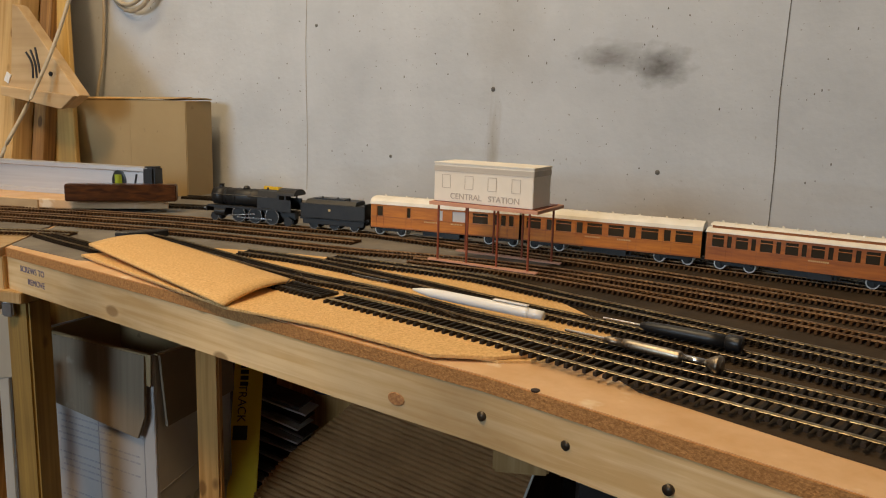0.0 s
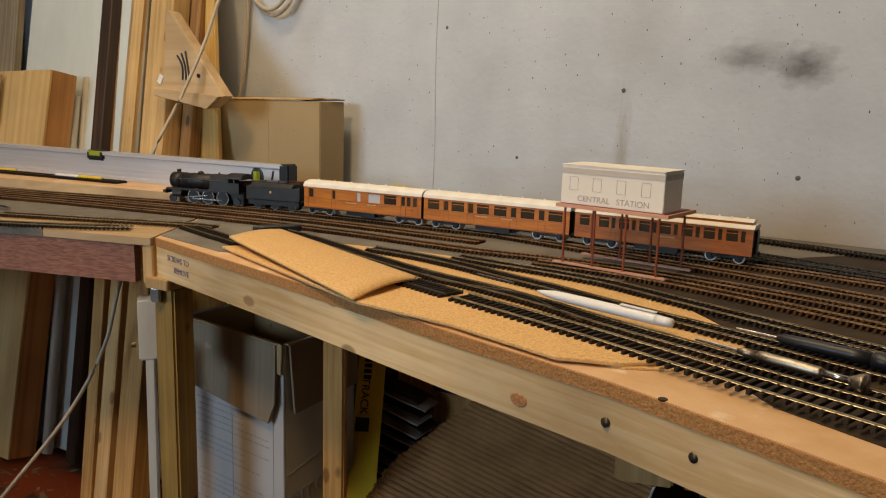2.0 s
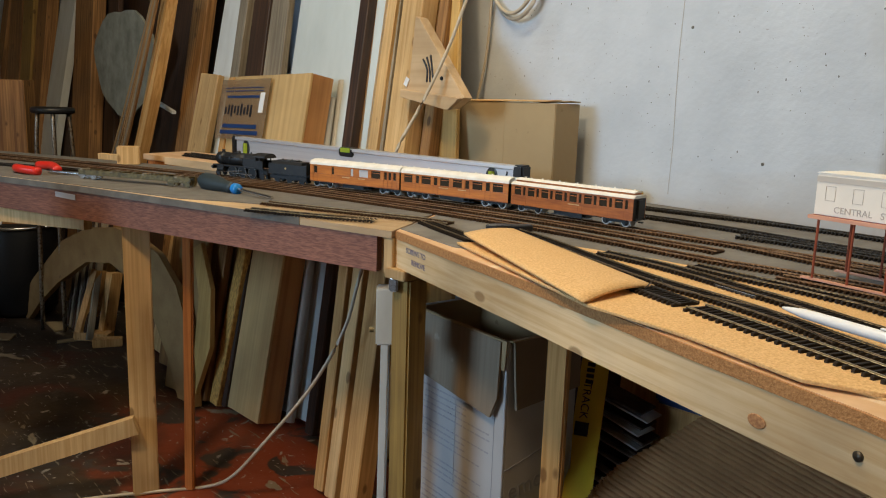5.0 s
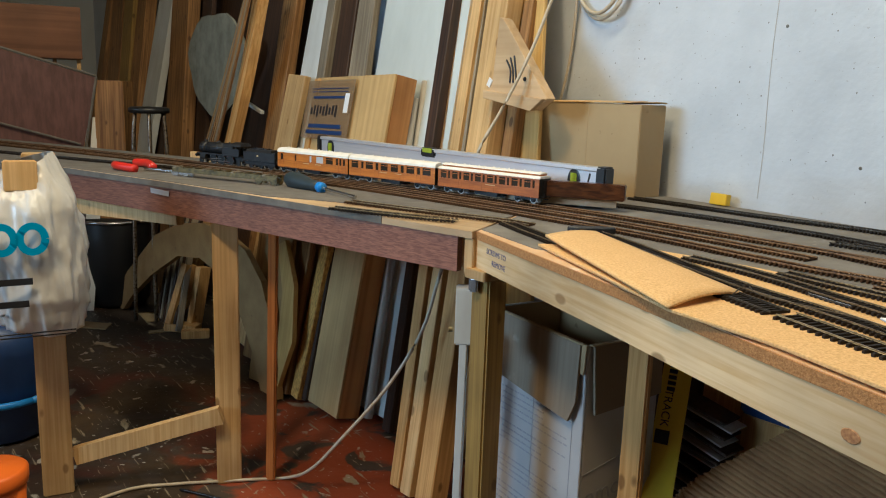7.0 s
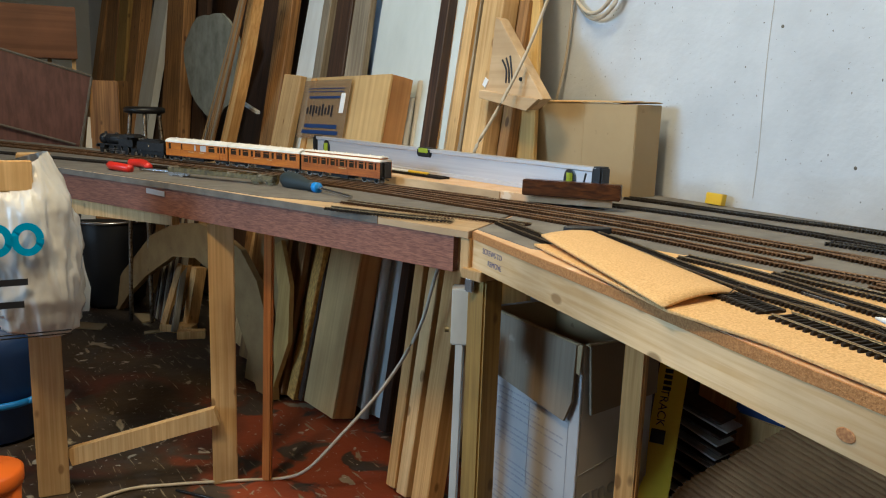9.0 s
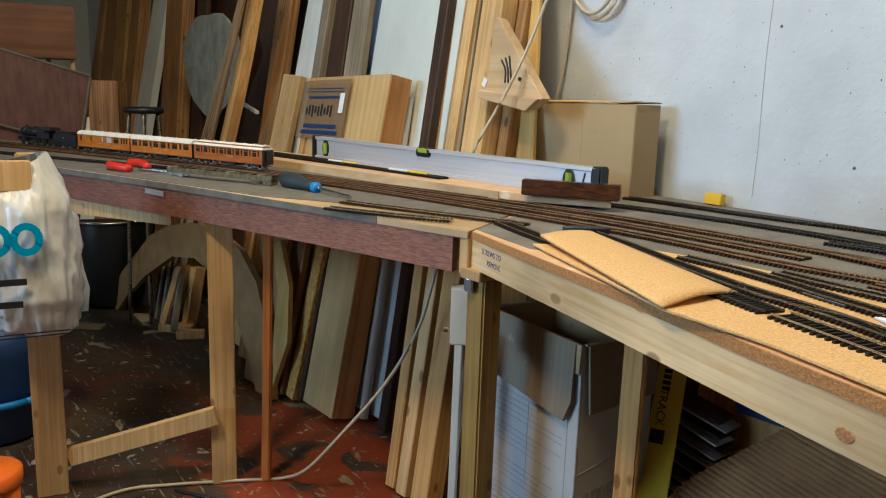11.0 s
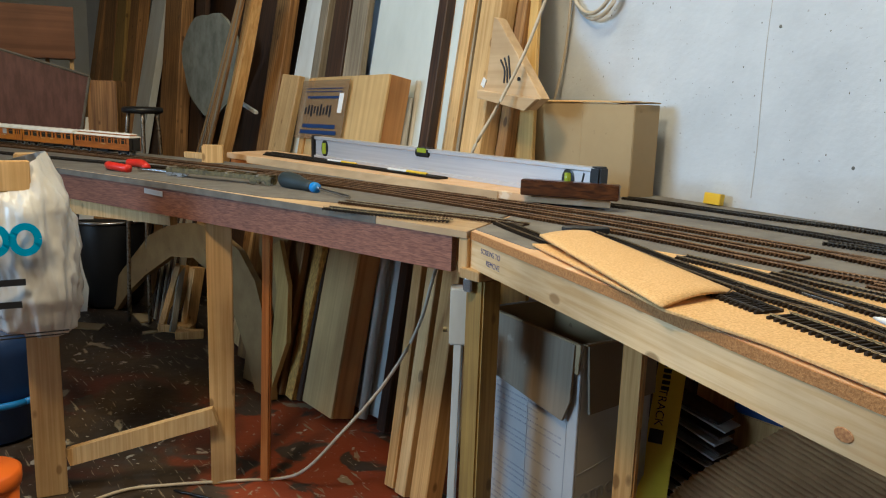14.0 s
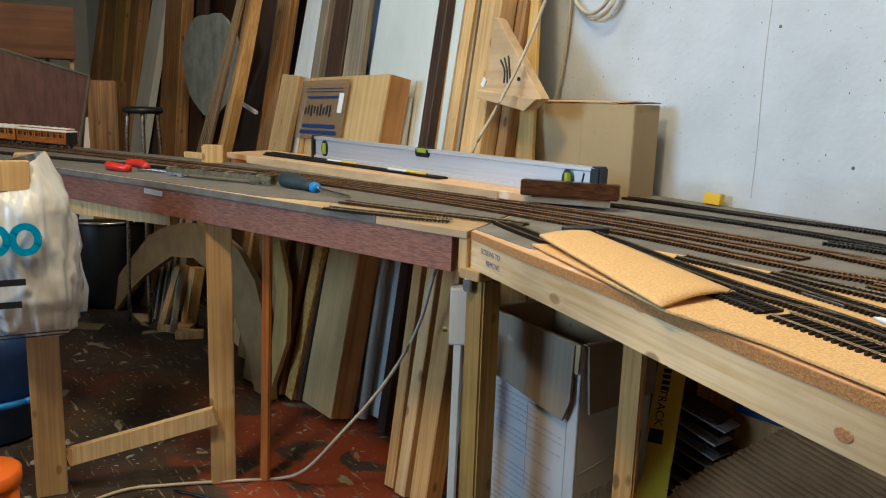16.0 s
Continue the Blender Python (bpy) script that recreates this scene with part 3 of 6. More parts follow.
# painted and cork covered areas of the top
# left part carries the paint's sheen as colour, right part is coloured dimmer
tagged(part("track_bed_paint", prism([(-0.548, 1.016), (-0.43, 0.935), (-0.36, 0.93), (-0.34, 1.03), (-0.19, 0.995), (-0.045, 0.94), (0.035, 0.89), (0.13, 0.99), (0.30, 1.12), (0.46, 1.20), (back_l.x, back_l.y), (-0.56, 1.15)], T, T + 0.0012), GREYPAINT_SHEEN), "worn grey baseboard paint, its sheen put into a lighter colour", "paint layer", kind="structure")
tagged(part("track_bed_paint", prism([(0.0352, 0.8896), (0.092, 0.81), (0.135, 0.70), (0.10, 0.612), (0.122, 0.55), (0.21, 0.458), (0.45, 0.225), (0.62, 0.06), (0.98, 0.38), (back_r.x, back_r.y), (0.4604, 1.1996), (0.3004, 1.1196), (0.1304, 0.9896)], T, T + 0.0011), GREYPAINT_DIM), "same baseboard paint in dull dark brown-grey, dimmer light in its colour", "paint layer", kind="structure")
tagged(part("cork_underlay", prism([(-0.355, 1.035), (-0.19, 0.997), (-0.045, 0.942), (0.037, 0.892), (0.094, 0.812), (0.138, 0.70), (0.102, 0.612), (0.03, 0.604), (-0.03, 0.63), (-0.2, 0.742), (-0.41, 0.93)], T, T + 0.0022, 0.0004), CORK), "thin orange cork underlay glued to the board", "cork sheet")
tagged(part("cork_sheet", prism([(-0.43, 0.945), (-0.205, 0.728), (-0.109, 0.676), (-0.02, 0.607), (0.027, 0.604), (0.074, 0.618), (0.012, 0.66), (-0.10, 0.745), (-0.165, 0.80), (-0.25, 0.86), (-0.39, 0.97)], T + 0.0023, T + 0.0055, 0.0006), CORK), "loose flat orange cork sheet with a pointed tip", "cork sheet")


def curled_sheet(c00, c10, c11, c01, rise0, rise1, thick):
    """A sheet that arches across its width: c00-c10 is the near end."""
    bm = bmesh.new()
    nu, nv = 16, 12
    lay = []
    for dz in (0.0, thick):
        g = []
        for i in range(nu + 1):
            u = i / nu
            row = []
            for j in range(nv + 1):
                v = j / nv
                x, y = [(1 - u) * ((1 - v) * c00[k] + v * c10[k]) + u * ((1 - v) * c01[k] + v * c11[k]) for k in (0, 1)]
                h = ((1 - u) * rise0 + u * rise1) * math.sin(math.pi * v) ** 1.0
                row.append(bm.verts.new((x, y, T + 0.0062 + h + dz + 0.006 * u * (1 - v))))
            g.append(row)
        lay.append(g)
    lo, hi = lay
    for i in range(nu):
        for j in range(nv):
            bm.faces.new((hi[i][j], hi[i + 1][j], hi[i + 1][j + 1], hi[i][j + 1]))
            bm.faces.new((lo[i][j], lo[i][j + 1], lo[i + 1][j + 1], lo[i + 1][j]))
    for i in range(nu):
        bm.faces.new((lo[i][0], lo[i + 1][0], hi[i + 1][0], hi[i][0]))
        bm.faces.new((lo[i][nv], hi[i][nv], hi[i + 1][nv], lo[i + 1][nv]))
    for j in range(nv):
        bm.faces.new((lo[0][j], hi[0][j], hi[0][j + 1], lo[0][j + 1]))
        bm.faces.new((lo[nu][j], lo[nu][j + 1], hi[nu][j + 1], hi[nu][j]))
    bmesh.ops.recalc_face_normals(bm, faces=bm.faces[:])
    return bm


tagged(part("cork_sheet", curled_sheet((-0.205, 0.722), (-0.160, 0.824), (-0.400, 1.070), (-0.428, 0.962), 0.0055, 0.003, 0.0028), CORK, None, "", True), "curled loose sheet of orange cork", "cork sheet")

EDGE2 = [(-3.6, 1.16), (-2.4, 1.14), (-1.626, 1.108), (-1.253, 1.082), (-0.929, 1.043), (-0.681, 1.011), (-0.551, 0.994)]
left_board = thing("baseboard", "plywood model railway baseboard with a mahogany-coloured apron", "baseboard")
part("board_top", prism(EDGE2 + [(-0.568, 1.15), (-0.60, 1.47), (-1.5, 1.50), (-3.6, 1.50)], T - 0.010, T), PLY, left_board, "pale plywood top")
tagged(part("track_bed_paint", prism([(-3.6, 1.17), (-2.4, 1.15), (-1.626, 1.118), (-1.253, 1.093), (-1.0, 1.068), (-0.90, 1.09), (-0.66, 1.118), (-0.57, 1.112), (-0.568, 1.15), (-0.6, 1.46), (-1.5, 1.49), (-3.6, 1.49)], T, T + 0.0016), GREYLIGHT), "light grey felt laid on the baseboard", "paint layer", kind="structure")


def along_edge(e, d0, d1, z0, z1):
    a = [(x, y + d0) for x, y in e]
    b = [(x, y + d1) for x, y in e]
    return prism(a + b[::-1], z0, z1)


part("edge_paint", along_edge(EDGE2[:-2] + [(-0.72, 1.0165)], -0.0015, 0.0006, T - 0.0102, T + 0.0012), GREYLIGHT, left_board, "grey painted edge")
part("apron", along_edge(EDGE2[:-1] + [(-0.578, 0.999)], 0.002, 0.016, T - 0.062, T - 0.0104), MAHOGANY, left_board, "reddish mahogany plywood apron")
part("label_tape", moved(boxed((0, 0, 0), (0.105, 0.0008, 0.010)), Matrix.Translation((-1.318, 1.0885, T - 0.020)) @ pose(0, 0, 0, 0, 1.5, -7)), ALU, left_board, "pale lilac label tape")
part("end_block", boxed((-0.556, 1.008, T - 0.036), (0.016, 0.022, 0.050), 0.001, pose(0, 0, 0, 0, 0, -8)), PINE_PALE, left_board, "pale end grain block")
part("leg", boxed((-1.151, 1.114, (T - 0.012) / 2), (0.048, 0.022, T - 0.012), 0.002, pose(0, 0, 0, 0, 0, 46)), PINE_PALE, left_board, "sawn pine leg")
part("leg", boxed((-1.392, 0.900, (T + 0.058) / 2), (0.055, 0.036, T + 0.058), 0.002, pose(0, 0, 0, 0, 0, 56)), PINE_PALE, left_board, "sawn pine leg standing proud of the board")
bm = bmesh.new()
sweep(bm, [Vector((-1.372, 0.925, T - 0.530)), Vector((-1.140, 1.085, T - 0.444))], [(-0.009, -0.017), (0.009, -0.017), (0.009, 0.017), (-0.009, 0.017)])
part("leg_brace", bm, PINE_PALE, left_board, "pale pine brace between two legs")
bm = bmesh.new()
sweep(bm, [Vector((-1.62, 1.13, T - 0.082)), Vector((-1.28, 1.12, T - 0.072))], [(-0.009, -0.016), (0.009, -0.016), (0.009, 0.016), (-0.009, 0.016)])
part("bearer", bm, PINE_PALE, left_board)
tagged(part("stick", moved(boxed((0, 0, 0.27), (0.018, 0.018, 0.54), 0.003), pose(-1.087, 1.166, 0.0, 0, 1.0, 30)), REDWOOD), "reddish square wooden stick standing on the floor", "stick")

rear_board = thing("shelf_board", "raised plywood strip behind the tracks", "board")
part("board_top", prism([(-1.545, 1.530), (-0.64, 1.305), (-0.60, 1.303), (-0.458, 1.330), (-0.468, 1.352), (-1.36, 1.64), (-1.53, 1.67)], T + 0.006, T + 0.020, 0.001), CHIPTOP, rear_board, "orange bare board")
part("edge_strip", prism([(-1.45, 1.503), (-0.66, 1.3075), (-0.657, 1.314), (-1.447, 1.510)], T + 0.0018, T + 0.0185), PLY, rear_board, "pale edge strip")
part("underside_block", prism([(-1.53, 1.53), (-1.46, 1.512), (-1.40, 1.60), (-1.50, 1.62)], T - 0.01, T + 0.0058), REDWOOD, rear_board)
part("bearer", prism([(-1.40, 1.52), (-0.62, 1.32), (-0.58, 1.37), (-1.30, 1.62)], T + 0.0008, T + 0.0058), PLY, rear_board)
tagged(part("edge_batten", prism([(-1.545, 1.49), (-1.66, 1.493), (-1.66, 1.508), (-1.545, 1.505)], T + 0.001, T + 0.016, 0.001), PINE_PALE), "pale pine batten along the board's back", "batten")

# ---- tracks ----
SLEEP = {}


def sleeper_mesh(gauge, material):
    key = (round(gauge, 4), material.name)
    if key not in SLEEP:
        bm = boxed((0, 0, 0.00195), (gauge + 0.012, 0.0032 if gauge > 0.02 else 0.0026, 0.0033), 0.0004)
        for sx in (-1, 1):
            for e in (-0.0022, 0.0022):
                add_box(bm, (sx * gauge / 2 + e, 0, 0.0038), (0.0013, 0.0018, 0.0008))
        me = bpy.data.meshes.new("sleeper")
        bm.to_mesh(me)
        bm.free()
        me.materials.append(material)
        SLEEP[key] = me
    return SLEEP[key]


def track(label, pts, gauge=0.0185, pitch=0.0060, z=0.0014, rail=RAIL, tie=SLEEPER, single=False, group="model tracks"):
    ob = thing("model_track", label, "track", None, group)
    line = spline([(x, y, T + z) for x, y in pts], 10)
    total = [0.0]
    for p, q in zip(line, line[1:]):
        total.append(total[-1] + (q - p).length)
    for side in (-1, 1):
        shifted = []
        for i, p in enumerate(line):
            d = (line[min(i + 1, len(line) - 1)] - line[max(i - 1, 0)]).normalized()
            shifted.append(p + d.cross(UP) * side * gauge / 2 + UP * 0.0036)
        bm = bmesh.new()
        sweep(bm, shifted, [(-0.0008, 0), (0.0008, 0), (0.0003, 0.0004), (0.0005, 0.0009), (0.0005, 0.0015), (-0.0005, 0.0015), (-0.0005, 0.0009), (-0.0003, 0.0004)])
        part("rail", bm, rail, ob)
    count = int(total[-1] / pitch)
    me = sleeper_mesh(gauge, tie)
    bm = None if single else bmesh.new()
    rr = random.Random(len(pts))
    for k in range(count):
        s = (k + 0.5) * pitch
        i = max(j for j in range(len(total)) if total[j] <= s)
        i = min(i, len(line) - 2)
        u = (s - total[i]) / max(total[i + 1] - total[i], 1e-6)
        p = line[i].lerp(line[i + 1], u)
        d = line[i + 1] - line[i]
        m = Matrix.Translation(p) @ pose(0, 0, 0, 0, 0, math.degrees(math.atan2(d.y, d.x)) - 90 + rr.uniform(-1.5, 1.5))
        if single:
            o = new("sleeper", me)
            o.parent = ob
            o.matrix_basis = m
        else:
            n0 = len(bm.verts)
            bm.from_mesh(me)
            bm.verts.ensure_lookup_table()
            for v in bm.verts[n0:]:
                v.co = m @ v.co
    if not single:
        tagged(part("sleeper_bed", bm, tie, ob), kind="stuff")
    return ob


A_PTS = [(-0.112, 0.763), (-0.03, 0.697), (0.02, 0.655), (0.1, 0.584), (0.165, 0.530), (0.242, 0.464), (0.34, 0.372), (0.46, 0.255)]
track("bright rails on widely spaced black sleepers", A_PTS, 0.0225, 0.0078, 0.0048, RAIL_BRIGHT, single=True)
track("dark flexible track on black sleepers", [(-0.235, 0.868), (-0.16, 0.803), (-0.118, 0.768)], 0.0205, 0.0066, 0.0048, DARKRAIL, single=True)
track("dark flexible track on black sleepers", [(-0.40, 1.075), (-0.340, 1.026), (-0.242, 0.933), (-0.165, 0.865), (-0.095, 0.815), (-0.034, 0.766), (0.020, 0.713), (0.080, 0.662), (0.162, 0.594), (0.266, 0.510), (0.4, 0.385), (0.52, 0.27)], z=0.0024, single=True)
track("dark flexible track on black sleepers", [(-0.253, 0.988), (-0.18, 0.951), (-0.122, 0.910), (-0.080, 0.874), (-0.034, 0.838), (0.038, 0.773), (0.13, 0.697), (0.21, 0.628), (0.291, 0.557), (0.42, 0.43), (0.55, 0.30)], z=0.0024, single=True)
track("dark flexible track on black sleepers", [(-0.143, 0.968), (-0.095, 0.940), (-0.036, 0.911), (0.018, 0.880), (0.044, 0.860), (0.118, 0.789), (0.182, 0.731), (0.251, 0.666), (0.33, 0.592), (0.45, 0.475), (0.6, 0.33)], z=0.0024, single=True)
E_PTS = [(-3.5, 1.30), (-2.6, 1.335), (-2.0, 1.345), (-1.6, 1.335), (-1.3, 1.307), (-0.95, 1.262), (-0.643, 1.196), (-0.499, 1.157), (-0.39, 1.125), (-0.283, 1.085), (-0.2, 1.048), (-0.12, 1.016), (-0.038, 0.993), (0.049, 0.961), (0.15, 0.905), (0.26, 0.828), (0.38, 0.73), (0.5, 0.615), (0.65, 0.46)]
track("rusty rails of the second main line", E_PTS, rail=RAIL_RUST, tie=SLEEPER_RUST)
F_PTS = [(0.75, 0.60), (0.60, 0.745), (0.438, 0.877), (0.311, 0.957), (0.237, 1.0), (0.106, 1.06), (-0.04, 1.117), (-0.152, 1.159), (-0.24, 1.19), (-0.33, 1.222), (-0.432, 1.254), (-0.554, 1.282), (-0.741, 1.313), (-1.046, 1.352), (-1.219, 1.371), (-1.397, 1.382), (-1.584, 1.388), (-1.8, 1.394), (-2.05, 1.4), (-2.6, 1.40), (-3.4, 1.36)]
track("rusty rails of the main line under the train", F_PTS, rail=RAIL_RUST, tie=SLEEPER_RUST)
track("rusty rails between the two main lines", [(-1.25, 1.336), (-0.95, 1.302), (-0.643, 1.247), (-0.499, 1.213), (-0.39, 1.184), (-0.283, 1.146), (-0.2, 1.113), (-0.125, 1.083)], rail=RAIL_RUST, tie=SLEEPER_RUST, z=0.0013)
track("rusty rails of a crossover", [(-0.10, 1.137), (0.0, 1.075), (0.09, 1.018), (0.2, 0.945), (0.32, 0.855), (0.45, 0.745), (0.6, 0.60)], rail=RAIL_RUST, tie=SLEEPER_RUST, z=0.0016)
track("rusty rails of a siding", [(-0.05, 0.965), (0.06, 0.918), (0.16, 0.848), (0.27, 0.755), (0.38, 0.652), (0.5, 0.535), (0.62, 0.41)], rail=RAIL_RUST, tie=SLEEPER_RUST, z=0.0012)
track("dark track near the wall", [(-0.60, 1.392), (-0.457, 1.384), (-0.353, 1.363), (-0.255, 1.336), (-0.168, 1.304), (-0.125, 1.286), (-0.046, 1.245), (0.05, 1.20), (0.2, 1.115), (0.4, 0.97), (0.6, 0.79)], rail=DARKRAIL)
track("dark track along the wall", [(-0.49, 1.511), (-0.384, 1.482), (-0.275, 1.443), (-0.185, 1.418), (-0.103, 1.398), (-0.05, 1.380), (0.071, 1.328), (0.25, 1.225), (0.42, 1.115)], rail=DARKRAIL)
track("dark short siding near the wall", [(-0.117, 1.228), (-0.043, 1.205), (0.1, 1.135), (0.3, 1.01), (0.5, 0.85)], rail=DARKRAIL)
track("grey track on the plywood board", [(-0.845, 1.098), (-0.69, 1.092), (-0.564, 1.092), (-0.50, 1.082)], rail=RAIL, tie=SLEEPER_RUST, single=True)
track("loose short length of track", [(-0.82, 1.022), (-0.74, 1.026), (-0.66, 1.034), (-0.60, 1.047)], 0.017, single=True)
track("dark track end under the cork", [(-0.538, 1.078), (-0.489, 1.036), (-0.439, 0.996), (-0.40, 0.962)], single=True)
track("dusty spur with points on the felt", [(-2.6, 1.19), (-2.0, 1.213), (-1.776, 1.230), (-1.6, 1.248), (-1.447, 1.262), (-1.25, 1.298)], rail=DARKRAIL)
track("loose dark track on the raised board", [(-1.42, 1.545), (-1.1, 1.468), (-0.82, 1.392)], 0.0165, z=0.0204, rail=DARKRAIL)
track("loose dark track on the raised board", [(-1.45, 1.585), (-1.2, 1.52)], 0.0165, z=0.0204, rail=DARKRAIL)

# ---- station ----
station = thing("station_building", "white card station building on red wire stilts", "model building")
sf = [Vector((-0.023, 0.963, 0)), Vector((0.087, 0.899, 0)), Vector((0.120, 0.965, 0)), Vector((0.009, 1.028, 0))]
sx = (sf[1] - sf[0]).normalized()
sy = UP.cross(sx)
sm = Matrix((sx, sy, UP)).transposed().to_4x4()
sm.translation = sf[0] + UP * (T + 0.006)
station.matrix_basis = sm
L = (sf[1] - sf[0]).length
D = 0.068
part("foot_strip", boxed((L / 2, 0.0, 0.001), (L + 0.012, 0.007, 0.002), 0.0004), STRIP, station, "pinkish wooden foot strip")
part("foot_strip", boxed((L / 2, D, 0.001), (L + 0.012, 0.007, 0.002), 0.0004), STRIP, station, "pinkish wooden foot strip")
for y in (0.0, D):
    for k in range(4):
        part("stilt", tube([Vector((0.006 + k * (L - 0.012) / 3, y, 0.002)), Vector((0.006 + k * (L - 0.012) / 3, y, 0.066))], 0.0014), REDPAINT, station, "thin red stilt")
part("deck_edge", boxed((L / 2, -0.002, 0.068), (L + 0.010, 0.004, 0.004), 0.0004), STRIP, station)
part("deck_edge", boxed((L / 2, D + 0.002, 0.068), (L + 0.010, 0.004, 0.004), 0.0004), STRIP, station)
part("deck_edge", boxed((L + 0.003, D / 2, 0.068), (0.004, D - 0.001, 0.004), 0.0004), STRIP, station)
part("deck_edge", boxed((-0.003, D / 2, 0.068), (0.004, D - 0.001, 0.004), 0.0004), STRIP, station)
part("deck", boxed((L / 2, D / 2, 0.0695), (L - 0.002, D - 0.002, 0.0018)), REDPAINT, station)
bx0, bx1, by0, by1, bz0, bz1 = -0.002, L - 0.004, 0.002, 0.050, 0.0705, 0.114
card_box = part("card_shell", boxed(((bx0 + bx1) / 2, (by0 + by1) / 2, (bz0 + bz1) / 2), (bx1 - bx0, by1 - by0, bz1 - bz0), 0.0006), CARD, station, "white card box walls")
part("roof_sheet", prism([(bx0 - 0.0005, by0 - 0.0005), (bx1 + 0.001, by0 - 0.0005), (bx1 + 0.001, by1 + 0.001), (bx0 + 0.01, by1 + 0.003), (bx0 - 0.0005, by1)], bz1 + 0.0002, bz1 + 0.0014), CARD, station)
part("frieze", boxed(((bx0 + bx1) / 2, by0 - 0.0003, bz1 - 0.0055), (bx1 - bx0, 0.0006, 0.006)), CARD_GREY, station)
part("frieze", boxed((bx1 + 0.0003, (by0 + by1) / 2, bz1 - 0.0055), (0.0006, by1 - by0, 0.006)), CARD_GREY, station)
for k in range(4):
    xc = bx0 + (0.13 + 0.235 * k) * (bx1 - bx0)
    w, h, zc = 0.0105, 0.0150, bz0 + 0.0235
    bm = bmesh.new()
    for cx, cz, ww, hh in ((xc, zc - h / 2, w, 0.0004), (xc, zc + h / 2, w, 0.0004), (xc - w / 2, zc, 0.0004, h), (xc + w / 2, zc, 0.0004, h)):
        add_box(bm, (cx, by0 - 0.0002, cz), (ww, 0.0004, hh))
    part("window_outline", bm, PENCIL, station, "pencilled window outline")
letters("sign", "CENTRAL   STATION", 0.0094, Matrix.Translation(((bx0 + bx1) / 2 + 0.003, by0 - 0.0003, bz0 + 0.0068)) @ pose(0, 0, 0, 90, 0, 0), PENCIL, station)

# ---- train ----
def coach(label, windows, clerestory=False, ln=0.222):
    """A bogie coach: x ahead, z = 0 on the rail heads. windows: (start, end, kind) as fractions from the front."""
    ob = thing("railway_coach", label, "model coach", None, "coaches of the train")
    w = 0.036
    x0, x1 = -ln / 2, ln / 2
    bm = bmesh.new()
    add_box(bm, (0, 0, 0.0115), (ln - 0.002, w - 0.003, 0.002))
    part("floor_pan", bm, DARKWOOD, ob)
    for side in (1, -1):
        y = side * (w / 2 - 0.0006)
        bm = bmesh.new()
        add_box(bm, (0, y, 0.0195), (ln, 0.0012, 0.0160))
        add_box(bm, (0, y, 0.0425), (ln, 0.0012, 0.0034))
        edge = x1
        for a, b, k in windows:
            xa, xb = x1 - a * ln, x1 - b * ln
            add_box(bm, ((edge + xa) / 2, y, 0.03415), (edge - xa, 0.0012, 0.0134))
            edge = xb
        add_box(bm, ((edge + x0) / 2, y, 0.03415), (edge - x0, 0.0012, 0.0134))
        part("side_panel", bm, TEAK_DARK if clerestory else TEAK, ob, "varnished teak side")
        bm = bmesh.new()
        for a, b, k in windows:
            xa, xb = x1 - a * ln, x1 - b * ln
            if k == "n":
                for e in (xa + 0.0012, xb - 0.0012):
                    add_box(bm, (e, y + side * 0.0006, 0.0255), (0.0004, 0.0006, 0.0285))
        add_box(bm, (0, y + side * 0.0007, 0.0265), (ln - 0.002, 0.0006, 0.0008))
        add_box(bm, (0, y + side * 0.0007, 0.0125), (ln - 0.002, 0.0008, 0.0016))
        part("beading", bm, TEAK_DARK, ob)
        for a, b, k in windows:
            xa, xb = x1 - a * ln, x1 - b * ln
            pane = part("window", boxed(((xa + xb) / 2, y - side * 0.0006, 0.03415), (xa - xb, 0.0006, 0.0134)), PANE_LIGHT if k == "w" else PANE, ob)
            if k == "b":
                part("glazing_bar", boxed(((xa + xb) / 2, y - side * 0.0001, 0.0372), (xa - xb, 0.0004, 0.0007)), TEAK, pane)
        bm = bmesh.new()
        rr = random.Random(7)
        for c, n in ((0.38, 9), (0.56, 8)) if not clerestory else ((0.5, 10),):
            for k in range(n):
                add_box(bm, (x1 - c * ln - k * 0.0021, y + side * 0.0008, 0.0240), (0.0013, 0.0003, 0.0017))
        part("lettering", bm, LETTER, ob, "worn cream lettering bars")
    for e in (x0 + 0.0006, x1 - 0.0006):
        part("end_panel", boxed((e, 0, 0.0275), (0.0012, w - 0.0026, 0.0325)), BLACKP, ob)
        part("gangway", boxed((e + (0.002 if e > 0 else -0.002), 0, 0.0260), (0.003, 0.014, 0.0300), 0.0006), BLACKP, ob, "black corridor gangway")
    if clerestory:
        prof = [(-w / 2 - 0.0008, 0.0435), (w / 2 + 0.0008, 0.0435), (w / 2 + 0.0006, 0.0448), (0.012, 0.0480), (-0.012, 0.0480), (-w / 2 - 0.0006, 0.0448)]
        part("roof", profile_x(prof, x0 - 0.001, x1 + 0.001), ROOF, ob, "white lower roof")
        part("clerestory", profile_x([(-0.0105, 0.0475), (0.0105, 0.0475), (0.0105, 0.0512), (-0.0105, 0.0512)], x0 + 0.004, x1 - 0.004), TEAK_DARK, ob, "brown clerestory")
        part("clerestory_roof", profile_x([(-0.0122, 0.0510), (0.0122, 0.0510), (0.009, 0.0530), (0, 0.0538), (-0.009, 0.0530)], x0 + 0.002, x1 - 0.002), ROOF, ob, "white clerestory roof")
        top = 0.0538
    else:
        n = 10
        prof = [(-w / 2 - 0.001, 0.0432), (w / 2 + 0.001, 0.0432)] + [((w / 2 + 0.001) * math.cos(k * math.pi / n), 0.0440 + 0.0088 * math.sin(k * math.pi / n) ** 0.75) for k in range(n + 1)]
